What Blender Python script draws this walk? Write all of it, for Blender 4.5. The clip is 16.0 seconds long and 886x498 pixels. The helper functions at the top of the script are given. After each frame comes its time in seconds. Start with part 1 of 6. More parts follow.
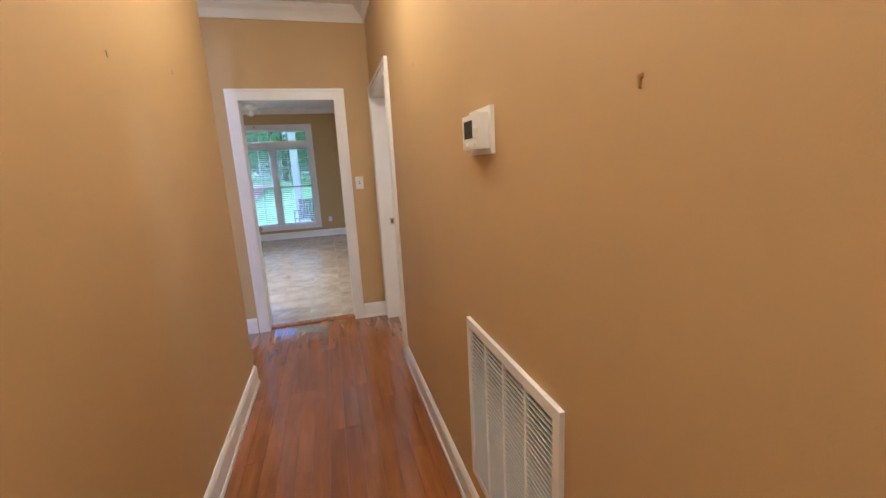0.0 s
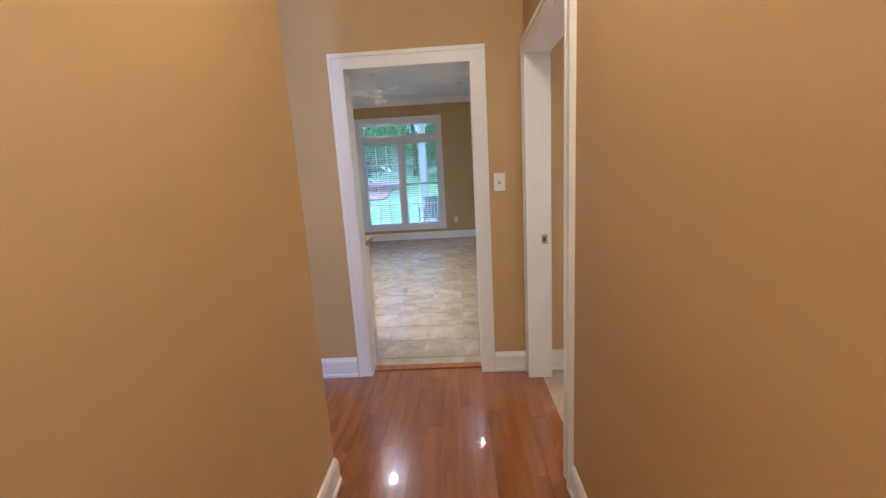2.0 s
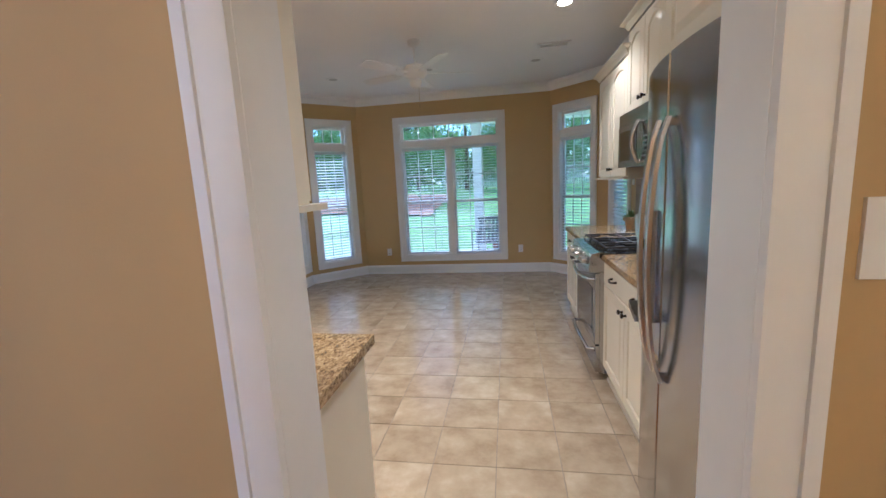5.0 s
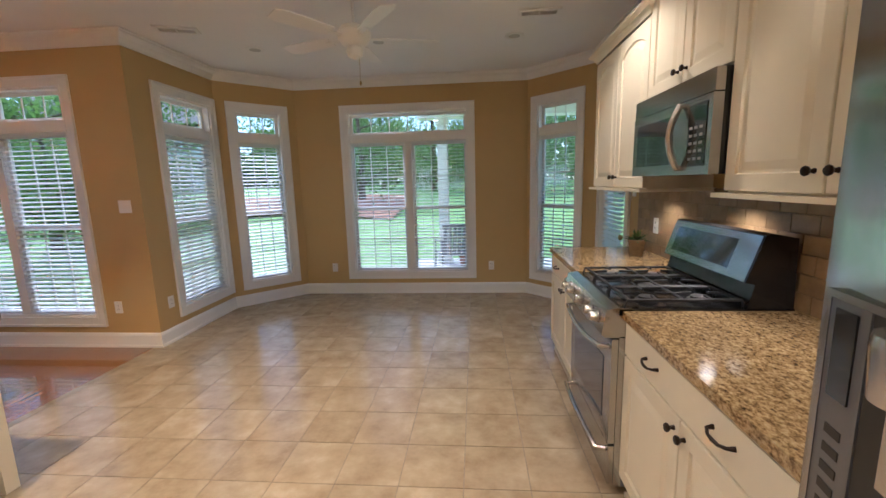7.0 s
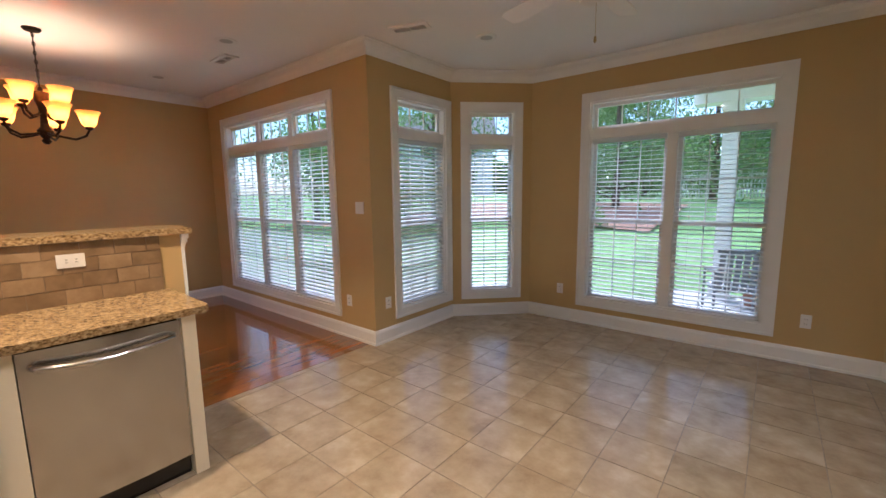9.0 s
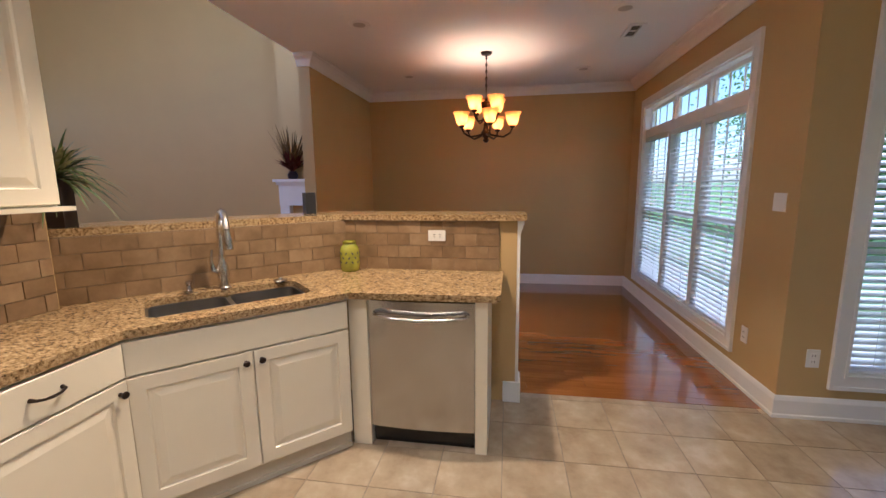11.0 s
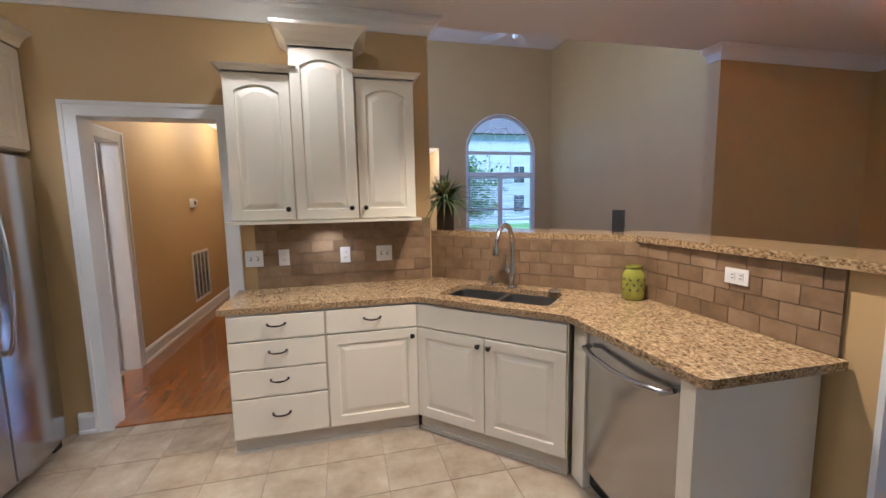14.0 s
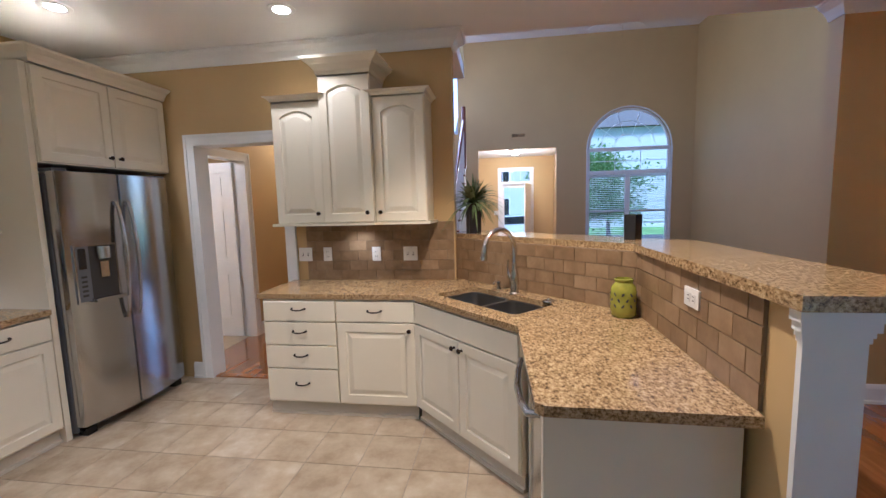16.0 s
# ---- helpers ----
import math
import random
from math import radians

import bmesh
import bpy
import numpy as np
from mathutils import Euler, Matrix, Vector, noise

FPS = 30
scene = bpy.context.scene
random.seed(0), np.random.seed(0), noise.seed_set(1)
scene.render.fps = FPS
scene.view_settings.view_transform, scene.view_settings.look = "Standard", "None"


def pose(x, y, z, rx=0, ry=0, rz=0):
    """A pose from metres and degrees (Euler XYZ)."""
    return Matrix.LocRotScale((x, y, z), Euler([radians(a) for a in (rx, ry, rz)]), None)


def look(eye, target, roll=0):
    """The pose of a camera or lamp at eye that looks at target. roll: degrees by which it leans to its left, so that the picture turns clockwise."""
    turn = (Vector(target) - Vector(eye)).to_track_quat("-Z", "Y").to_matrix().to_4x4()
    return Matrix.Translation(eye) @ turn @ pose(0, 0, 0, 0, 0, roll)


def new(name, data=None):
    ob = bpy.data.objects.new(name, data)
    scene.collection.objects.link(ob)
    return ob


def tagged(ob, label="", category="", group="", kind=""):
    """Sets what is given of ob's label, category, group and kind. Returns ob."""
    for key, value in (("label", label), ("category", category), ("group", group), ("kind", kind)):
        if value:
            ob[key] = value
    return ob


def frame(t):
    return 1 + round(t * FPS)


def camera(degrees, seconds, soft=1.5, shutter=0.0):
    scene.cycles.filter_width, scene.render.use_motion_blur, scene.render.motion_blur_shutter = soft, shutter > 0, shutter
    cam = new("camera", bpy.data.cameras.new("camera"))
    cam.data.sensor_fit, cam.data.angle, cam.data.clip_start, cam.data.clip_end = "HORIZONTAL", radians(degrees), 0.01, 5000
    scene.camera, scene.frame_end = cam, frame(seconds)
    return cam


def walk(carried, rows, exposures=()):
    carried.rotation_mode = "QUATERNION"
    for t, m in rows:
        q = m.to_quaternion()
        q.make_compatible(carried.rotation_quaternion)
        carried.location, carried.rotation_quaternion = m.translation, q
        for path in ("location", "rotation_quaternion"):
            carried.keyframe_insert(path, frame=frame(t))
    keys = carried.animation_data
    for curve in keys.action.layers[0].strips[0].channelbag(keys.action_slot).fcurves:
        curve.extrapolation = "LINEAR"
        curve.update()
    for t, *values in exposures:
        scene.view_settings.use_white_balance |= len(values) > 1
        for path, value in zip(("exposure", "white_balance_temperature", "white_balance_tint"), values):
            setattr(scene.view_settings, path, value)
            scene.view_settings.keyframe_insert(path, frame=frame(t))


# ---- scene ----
cam = camera(95.0, 16.0)

PATH = [
    (0, (0.364, -0.74, 1.463), (0.873, 1.152, 1.062), -3.0),
    (0.5, (0.349, -0.497, 1.461), (0.539, 1.454, 1.064), -3.6),
    (1, (0.315, -0.169, 1.444), (0.406, 1.791, 1.057), -3.8),
    (1.5, (0.328, 0.172, 1.439), (0.346, 2.134, 1.052), -3.5),
    (2, (0.362, 0.529, 1.453), (0.282, 2.489, 1.065), -3.3),
    (2.5, (0.33, 0.891, 1.443), (0.208, 2.852, 1.071), -2.9),
    (3, (0.292, 1.225, 1.445), (0.068, 3.176, 1.068), -3.2),
    (3.5, (0.282, 1.575, 1.452), (-0.014, 3.52, 1.091), -3.3),
    (4, (0.223, 1.913, 1.44), (-0.118, 3.859, 1.128), -3.1),
    (6.3, (0.079, 3.365, 1.503), (-0.147, 5.325, 1.175), -2.5),
    (6.5, (0.092, 3.457, 1.511), (-0.114, 5.417, 1.173), -2.4),
    (7, (0.106, 3.686, 1.504), (-0.053, 5.653, 1.181), -1.5),
    (7.5, (0.113, 3.892, 1.492), (-0.12, 5.85, 1.161), -0.7),
    (8, (0.072, 4.16, 1.511), (-0.336, 6.093, 1.197), 0.1),
    (8.5, (0.088, 4.401, 1.491), (-0.727, 6.204, 1.2), -0.3),
    (9, (0.039, 4.622, 1.486), (-1.212, 6.159, 1.217), -0.7),
    (9.5, (-0.041, 4.857, 1.458), (-1.667, 5.993, 1.201), -1.0),
    (10, (-0.113, 5.051, 1.454), (-1.988, 5.698, 1.201), -1.1),
    (12.3, (-0.447, 6.06, 1.525), (-1.931, 4.746, 1.253), -1.0),
    (12.5, (-0.514, 6.124, 1.489), (-1.887, 4.689, 1.252), -1.0),
    (13, (-0.709, 6.224, 1.507), (-1.803, 4.566, 1.272), -0.9),
    (13.5, (-0.895, 6.333, 1.528), (-1.677, 4.507, 1.294), -0.8),
    (14, (-1.105, 6.497, 1.523), (-1.581, 4.568, 1.29), -1.0),
    (14.5, (-1.359, 6.571, 1.52), (-1.567, 4.595, 1.288), -1.2),
    (15, (-1.647, 6.611, 1.528), (-1.636, 4.625, 1.289), -1.5),
    (15.5, (-1.919, 6.677, 1.523), (-1.728, 4.699, 1.299), -1.7),
    (16, (-2.148, 6.658, 1.527), (-1.865, 4.689, 1.314), -1.5),
]
walk(cam, [(t, look(eye, target, roll)) for t, eye, target, roll in PATH],
     exposures=[(0.0, 1.75, 4350, 16), (2.5, 1.75, 4350, 15), (4.0, 1.68, 4150, 13), (6.5, 1.52, 5150, 17), (10.0, 1.38, 5250, 19), (12.5, 1.35, 4350, 15), (16.0, 1.25, 4450, 17)])

# ---- world and light ----
world = bpy.data.worlds.new("sky")
scene.world = world
world.use_nodes = True
wn = world.node_tree.nodes
sky = wn.new("ShaderNodeTexSky")
sky.sky_type = "NISHITA"
sky.sun_disc = False
sky.sun_elevation = radians(48)
sky.sun_rotation = radians(200)
world.node_tree.links.new(sky.outputs["Color"], wn["Background"].inputs["Color"])
wn["Background"].inputs["Strength"].default_value = 0.15


def lamp(name, kind, m, power, colour, **extra):
    data = bpy.data.lights.new(name, kind)
    data.energy, data.color = power, colour
    for key, value in extra.items():
        if key == "size":
            if kind == "AREA":
                data.shape = "RECTANGLE"
                data.size, data.size_y = value
            else:
                data.shadow_soft_size = value
        elif key == "angle":
            data.angle = value
        elif key == "spot":
            data.spot_size, data.spot_blend = value
        elif key == "spread":
            data.spread = value
    ob = new(name, data)
    ob.matrix_world = m
    return ob


WARM = (1.0, 0.84, 0.62)
SUNWAY = Vector((0.35, -0.6, -1.0))
lamp("sun", "SUN", look((0, 0, 30), Vector((0, 0, 30)) + SUNWAY), 2.9, (1.0, 0.96, 0.92), angle=radians(14))

# ---- materials ----


def material(name):
    m = bpy.data.materials.new(name)
    m.use_nodes = True
    return m, m.node_tree.nodes, m.node_tree.links, m.node_tree.nodes["Principled BSDF"]


def ramp(nodes, stops):
    r = nodes.new("ShaderNodeValToRGB")
    e = r.color_ramp.elements
    while len(e) < len(stops):
        e.new(0.5)
    for el, (p, c) in zip(e, stops):
        el.position, el.color = p, (*c, 1)
    return r


def noise_of(nodes, links, scale, detail=4, rough=0.55, stretch=None, space="Object"):
    tc = nodes.new("ShaderNodeTexCoord")
    n = nodes.new("ShaderNodeTexNoise")
    n.inputs["Scale"].default_value, n.inputs["Detail"].default_value, n.inputs["Roughness"].default_value = scale, detail, rough
    src = tc.outputs[space]
    if stretch:
        mp = nodes.new("ShaderNodeMapping")
        mp.inputs["Scale"].default_value = stretch
        links.new(src, mp.inputs["Vector"])
        src = mp.outputs["Vector"]
    links.new(src, n.inputs["Vector"])
    return n


def plain(name, c, rough=0.5, metal=0.0, var=0.06, scale=6.0, bump=0.02, bump_scale=180.0, coat=0.0, stretch=None):
    """A paint or metal with slight large and fine variation."""
    m, n, l, p = material(name)
    a = noise_of(n, l, scale, 3, 0.6, stretch)
    lo, hi = [x * (1 - var) for x in c], [min(1, x * (1 + var)) for x in c]
    r = ramp(n, [(0.3, lo), (0.7, hi)])
    l.new(a.outputs["Fac"], r.inputs["Fac"])
    l.new(r.outputs["Color"], p.inputs["Base Color"])
    p.inputs["Roughness"].default_value, p.inputs["Metallic"].default_value = rough, metal
    p.inputs["Coat Weight"].default_value = coat
    p.inputs["Coat Roughness"].default_value = 0.08
    if bump:
        b = noise_of(n, l, bump_scale, 3, 0.6, stretch)
        bn = n.new("ShaderNodeBump")
        bn.inputs["Strength"].default_value, bn.inputs["Distance"].default_value = bump, 0.01
        l.new(b.outputs["Fac"], bn.inputs["Height"])
        l.new(bn.outputs["Normal"], p.inputs["Normal"])
    return m


def steel(name, axis):
    m, n, l, p = material(name)
    a = noise_of(n, l, 9.0, 3, 0.6, axis)
    r = ramp(n, [(0.25, (0.43, 0.425, 0.42)), (0.75, (0.50, 0.495, 0.49))])
    l.new(a.outputs["Fac"], r.inputs["Fac"])
    l.new(r.outputs["Color"], p.inputs["Base Color"])
    big = noise_of(n, l, 1.2, 2)
    r2 = ramp(n, [(0.3, (0.15,) * 3), (0.7, (0.21,) * 3)])
    l.new(big.outputs["Fac"], r2.inputs["Fac"])
    l.new(r2.outputs["Color"], p.inputs["Roughness"])
    p.inputs["Metallic"].default_value = 1.0
    return m


def granite():
    m, n, l, p = material("speckled granite")
    a = noise_of(n, l, 95, 5, 0.7, (1, 0.6, 1))
    r = ramp(n, [(0.31, (0.04, 0.027, 0.017)), (0.40, (0.17, 0.105, 0.045)), (0.51, (0.40, 0.272, 0.122)), (0.68, (0.64, 0.49, 0.27))])
    l.new(a.outputs["Fac"], r.inputs["Fac"])
    b = noise_of(n, l, 14, 3)
    r2 = ramp(n, [(0.35, (0.82, 0.80, 0.78)), (0.65, (1.0, 1.0, 1.0))])
    l.new(b.outputs["Fac"], r2.inputs["Fac"])
    mx = n.new("ShaderNodeMix")
    mx.data_type, mx.blend_type = "RGBA", "MULTIPLY"
    mx.inputs["Factor"].default_value = 1.0
    l.new(r.outputs["Color"], mx.inputs["A"])
    l.new(r2.outputs["Color"], mx.inputs["B"])
    l.new(mx.outputs["Result"], p.inputs["Base Color"])
    p.inputs["Roughness"].default_value = 0.13
    return m


def pieces(name, colours, rough, scale, spread, stretch=None, bump=0.05, coat=0.0, bump_scale=60):
    """For planks and tiles: tone by the piece, mottling within it."""
    m, n, l, p = material(name)
    oi = n.new("ShaderNodeObjectInfo")
    geo = n.new("ShaderNodeNewGeometry")
    shift = n.new("ShaderNodeVectorMath")
    shift.operation = "MULTIPLY_ADD"
    shift.inputs[1].default_value = (7.0, 9.0, 5.0)
    l.new(oi.outputs["Random"], shift.inputs[0])
    l.new(geo.outputs["Position"], shift.inputs[2])
    a = noise_of(n, l, scale, 5, 0.62, stretch)
    mp = a.inputs["Vector"].links[0].from_node
    l.new(shift.outputs[0], mp.inputs["Vector"] if stretch else a.inputs["Vector"])
    off = n.new("ShaderNodeMath")
    off.operation = "MULTIPLY_ADD"
    off.inputs[1].default_value, off.inputs[2].default_value = spread, -spread / 2
    l.new(oi.outputs["Random"], off.inputs[0])
    add = n.new("ShaderNodeMath")
    l.new(a.outputs["Fac"], add.inputs[0])
    l.new(off.outputs[0], add.inputs[1])
    r = ramp(n, list(zip([0.28 + 0.44 * i / (len(colours) - 1) for i in range(len(colours))], colours)))
    l.new(add.outputs[0], r.inputs["Fac"])
    l.new(r.outputs["Color"], p.inputs["Base Color"])
    p.inputs["Roughness"].default_value = rough
    p.inputs["Coat Weight"].default_value, p.inputs["Coat Roughness"].default_value = coat, 0.035
    b = noise_of(n, l, bump_scale, 3, 0.6, stretch)
    bn = n.new("ShaderNodeBump")
    bn.inputs["Strength"].default_value, bn.inputs["Distance"].default_value = bump, 0.006
    l.new(b.outputs["Fac"], bn.inputs["Height"])
    l.new(bn.outputs["Normal"], p.inputs["Normal"])
    return m


def glow(name, c, strength):
    m, n, l, p = material(name)
    p.inputs["Base Color"].default_value = (*c, 1)
    p.inputs["Emission Color"].default_value = (*c, 1)
    p.inputs["Emission Strength"].default_value = strength
    return m


def clear_glass():
    m = bpy.data.materials.new("window glass")
    m.use_nodes = True
    n, l = m.node_tree.nodes, m.node_tree.links
    n.clear()
    out, mix, tr, gl, lw, pw = (n.new("ShaderNode" + k) for k in ("OutputMaterial", "MixShader", "BsdfTransparent", "BsdfGlossy", "LayerWeight", "Math"))
    gl.inputs["Roughness"].default_value = 0.02
    lw.inputs["Blend"].default_value = 0.5
    pw.operation = "POWER"
    pw.inputs[1].default_value = 4.0
    tr.inputs["Color"].default_value = (0.94, 0.97, 0.97, 1)
    sc = n.new("ShaderNodeMath")
    sc.operation = "MULTIPLY_ADD"
    sc.inputs[1].default_value, sc.inputs[2].default_value = 0.55, 0.03
    l.new(lw.outputs["Facing"], pw.inputs[0])
    l.new(pw.outputs[0], sc.inputs[0])
    l.new(sc.outputs[0], mix.inputs[0])
    l.new(tr.outputs[0], mix.inputs[1])
    l.new(gl.outputs[0], mix.inputs[2])
    l.new(mix.outputs[0], out.inputs[0])
    return m


PAINT = plain("tan wall paint", (0.52, 0.36, 0.145), 0.62, var=0.03, scale=1.5, bump=0.05, bump_scale=220)
CEIL = plain("ceiling paint", (0.83, 0.82, 0.80), 0.8, var=0.02, scale=1.0, bump=0.03)
TRIM = plain("white trim paint", (0.80, 0.79, 0.76), 0.35, var=0.02, bump=0.01)
CREAM = plain("cream cabinet paint", (0.78, 0.71, 0.55), 0.34, var=0.025, scale=3, bump=0.012)
# cream at about 0.7: the toe kick's shade put into the colour
CREAM_SHADED = plain("cream paint darkened as shade", (0.55, 0.49, 0.38), 0.5)
GRANITE = granite()
STEEL_V = steel("brushed steel, upright grain", (60, 60, 0.6))
STEEL_H = steel("brushed steel, level grain", (0.6, 60, 60))
CHROME = plain("satin nickel", (0.62, 0.60, 0.57), 0.22, 1.0, bump=0)
BRONZE = plain("dark bronze", (0.035, 0.024, 0.018), 0.38, 0.8, var=0.3, scale=40, bump=0.05)
BRASS = plain("aged brass", (0.45, 0.33, 0.15), 0.35, 1.0, var=0.15)
BLACK = plain("black enamel", (0.012, 0.012, 0.013), 0.14, var=0.2, bump=0)
IRON = plain("cast iron", (0.02, 0.02, 0.02), 0.55, var=0.3, bump=0.15)
DARKGLASS = plain("dark oven glass", (0.02, 0.022, 0.025), 0.05, var=0.1, bump=0, coat=0.6)
PLATE = plain("white plastic plate", (0.80, 0.78, 0.73), 0.3, var=0.01, bump=0)
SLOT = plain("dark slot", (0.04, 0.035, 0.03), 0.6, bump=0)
BLIND = plain("white vinyl blind", (0.74, 0.75, 0.77), 0.45, var=0.02, bump=0)


def let_light_through(m, share, c=(0.86, 0.87, 0.88)):
    """A thin sheet: part of the light passes into it and out behind."""
    n, l = m.node_tree.nodes, m.node_tree.links
    p, out = n["Principled BSDF"], n["Material Output"]
    tr, mix = n.new("ShaderNodeBsdfTranslucent"), n.new("ShaderNodeMixShader")
    tr.inputs["Color"].default_value = (*c, 1)
    mix.inputs[0].default_value = share
    l.new(p.outputs[0], mix.inputs[1])
    l.new(tr.outputs[0], mix.inputs[2])
    l.new(mix.outputs[0], out.inputs["Surface"])


let_light_through(BLIND, 0.5)
GLASS = clear_glass()
WOOD = pieces("glossy red-brown hardwood", [(0.21, 0.068, 0.011), (0.255, 0.087, 0.014), (0.295, 0.105, 0.018), (0.34, 0.127, 0.024)], 0.2, 6, 0.26, (3.0, 0.35, 1), bump=0.012, coat=0.9)
TILE = pieces("beige ceramic floor tile", [(0.28, 0.212, 0.134), (0.35, 0.272, 0.178), (0.41, 0.328, 0.221), (0.49, 0.402, 0.288)], 0.17, 5.5, 0.10, bump=0.02)
GROUT = plain("floor grout", (0.26, 0.21, 0.15), 0.85, var=0.15, scale=20)
STONE = pieces("tumbled travertine tile", [(0.18, 0.113, 0.052), (0.23, 0.147, 0.070), (0.28, 0.184, 0.092), (0.34, 0.232, 0.123)], 0.42, 7, 0.26, bump=0.12)
GROUT2 = plain("wall grout", (0.24, 0.17, 0.10), 0.9, var=0.1, scale=30)
CARPET = plain("beige vinyl floor", (0.50, 0.41, 0.28), 0.5, var=0.12, scale=9)
CAN = glow("lit lamp lens", (1.0, 0.80, 0.52), 36)
SHADE = glow("amber glass shade", (0.75, 0.36, 0.10), 0.12)
let_light_through(SHADE, 0.85, (0.85, 0.50, 0.20))
DARKWOOD = plain("stained handrail wood", (0.16, 0.045, 0.018), 0.3, var=0.25, scale=20, stretch=(1, 1, 8))
LEAF = plain("plant leaves", (0.07, 0.12, 0.03), 0.5, var=0.5, scale=18)
GRASS = plain("lawn grass", (0.15, 0.27, 0.075), 0.9, var=0.35, scale=1.3, bump=0.6, bump_scale=60)
STRAW = plain("pine straw", (0.32, 0.17, 0.11), 0.9, var=0.35, scale=3, bump=0.5, bump_scale=60)
FOLIAGE = plain("tree foliage", (0.13, 0.21, 0.065), 0.6, var=0.6, scale=1.6)
let_light_through(FOLIAGE, 0.4, (0.16, 0.28, 0.07))
BARK = plain("tree bark", (0.10, 0.07, 0.05), 0.9, var=0.3, scale=9, bump=0.6, bump_scale=25)
CONCRETE = plain("concrete", (0.45, 0.43, 0.40), 0.85, var=0.12, scale=3, bump=0.2, bump_scale=70)
SIDING = plain("pale siding", (0.55, 0.55, 0.54), 0.7, var=0.05)
ROOF = plain("roof shingles", (0.12, 0.11, 0.10), 0.9, var=0.3, scale=10, bump=0.4)

# ---- mesh tools ----


def add_box(bm, x0, x1, y0, y1, z0, z1, m=None):
    vs = [bm.verts.new((x, y, z)) for z in (z0, z1) for y in (y0, y1) for x in (x0, x1)]
    for f in ((0, 2, 3, 1), (4, 5, 7, 6), (0, 1, 5, 4), (2, 6, 7, 3), (0, 4, 6, 2), (1, 3, 7, 5)):
        bm.faces.new([vs[i] for i in f])
    if m is not None:
        bmesh.ops.transform(bm, matrix=m, verts=vs)
    return vs


def add_tube(bm, pts, r, n=8, close=True):
    """A round bar along points; r a number or one for each point."""
    pts = [Vector(p) for p in pts]
    rr = r if isinstance(r, (list, tuple)) else [r] * len(pts)
    rings = []
    up = Vector((0.13, 0.31, 0.94))
    for i, p in enumerate(pts):
        d = (pts[min(i + 1, len(pts) - 1)] - pts[max(i - 1, 0)]).normalized()
        if abs(d.dot(up)) > 0.97:
            up = Vector((0.9, 0.1, 0.2))
        a = d.cross(up).normalized()
        b = d.cross(a).normalized()
        up = -b if b.dot(up) < 0 else b
        b = d.cross(a)
        rings.append([bm.verts.new(p + rr[i] * (math.cos(t) * a + math.sin(t) * b)) for t in (2 * math.pi * k / n for k in range(n))])
    for r0, r1 in zip(rings, rings[1:]):
        for k in range(n):
            bm.faces.new((r0[k], r0[(k + 1) % n], r1[(k + 1) % n], r1[k]))
    if close:
        bm.faces.new(rings[0][::-1])
        bm.faces.new(rings[-1])


def add_lathe(bm, prof, c=(0, 0, 0), n=16, m=None):
    """Turned shape: prof is (radius, height) from the bottom up."""
    rings = []
    allv = []
    for r, z in prof:
        ring = [bm.verts.new((c[0] + r * math.cos(2 * math.pi * k / n), c[1] + r * math.sin(2 * math.pi * k / n), c[2] + z)) for k in range(n)]
        rings.append(ring)
        allv += ring
    for r0, r1 in zip(rings, rings[1:]):
        for k in range(n):
            bm.faces.new((r0[k], r0[(k + 1) % n], r1[(k + 1) % n], r1[k]))
    bm.faces.new(rings[0][::-1])
    bm.faces.new(rings[-1])
    if m is not None:
        bmesh.ops.transform(bm, matrix=m, verts=allv)


def add_prism(bm, outline, z0, z1):
    lo = [bm.verts.new((x, y, z0)) for x, y in outline]
    hi = [bm.verts.new((x, y, z1)) for x, y in outline]
    n = len(lo)
    bm.faces.new(lo[::-1])
    bm.faces.new(hi)
    for i in range(n):
        bm.faces.new((lo[i], lo[(i + 1) % n], hi[(i + 1) % n], hi[i]))


def add_sweep(bm, prof, path):
    """A moulding: prof of (out, up) swept along an open path of (x, y, z); out is to the right of the way."""
    P = [Vector(p) for p in path]
    rings = []
    for i, p in enumerate(P):
        d0 = (P[i] - P[i - 1]).normalized() if i else None
        d1 = (P[i + 1] - P[i]).normalized() if i + 1 < len(P) else None
        d0, d1 = d0 or d1, d1 or d0
        n0, n1 = Vector((d0.y, -d0.x, 0)), Vector((d1.y, -d1.x, 0))
        mdir = (n0 + n1).normalized()
        k = 1 / max(0.3, mdir.dot(n0))
        rings.append([bm.verts.new(p + mdir * (u * k) + Vector((0, 0, v))) for u, v in prof])
    n = len(prof)
    for r0, r1 in zip(rings, rings[1:]):
        for j in range(n):
            bm.faces.new((r0[j], r0[(j + 1) % n], r1[(j + 1) % n], r1[j]))
    bm.faces.new(rings[0][::-1])
    bm.faces.new(rings[-1])


def mesh_of(name, bm, mat, bevel=0.0, smooth=False):
    if bevel:
        bmesh.ops.bevel(bm, geom=[e for e in bm.edges if e.is_manifold and e.calc_face_angle(0) > 0.6], offset=bevel, segments=2, affect="EDGES", clamp_overlap=True)
    bmesh.ops.recalc_face_normals(bm, faces=bm.faces)
    me = bpy.data.meshes.new(name)
    bm.to_mesh(me)
    bm.free()
    if smooth:
        me.shade_smooth()
        me.set_sharp_from_angle(angle=radians(40))
    me.materials.append(mat)
    return me


def part(name, bm, mat, parent=None, bevel=0.0, smooth=False, m=None):
    ob = new(name, mesh_of(name, bm, mat, bevel, smooth))
    if m is not None:
        ob.matrix_world = m
    if parent is not None:
        ob.parent = parent
    return ob


def boxes(name, mat, lst, parent=None, bevel=0.0, m=None):
    bm = bmesh.new()
    for b in lst:
        add_box(bm, *b)
    return part(name, bm, mat, parent, bevel, False, m)


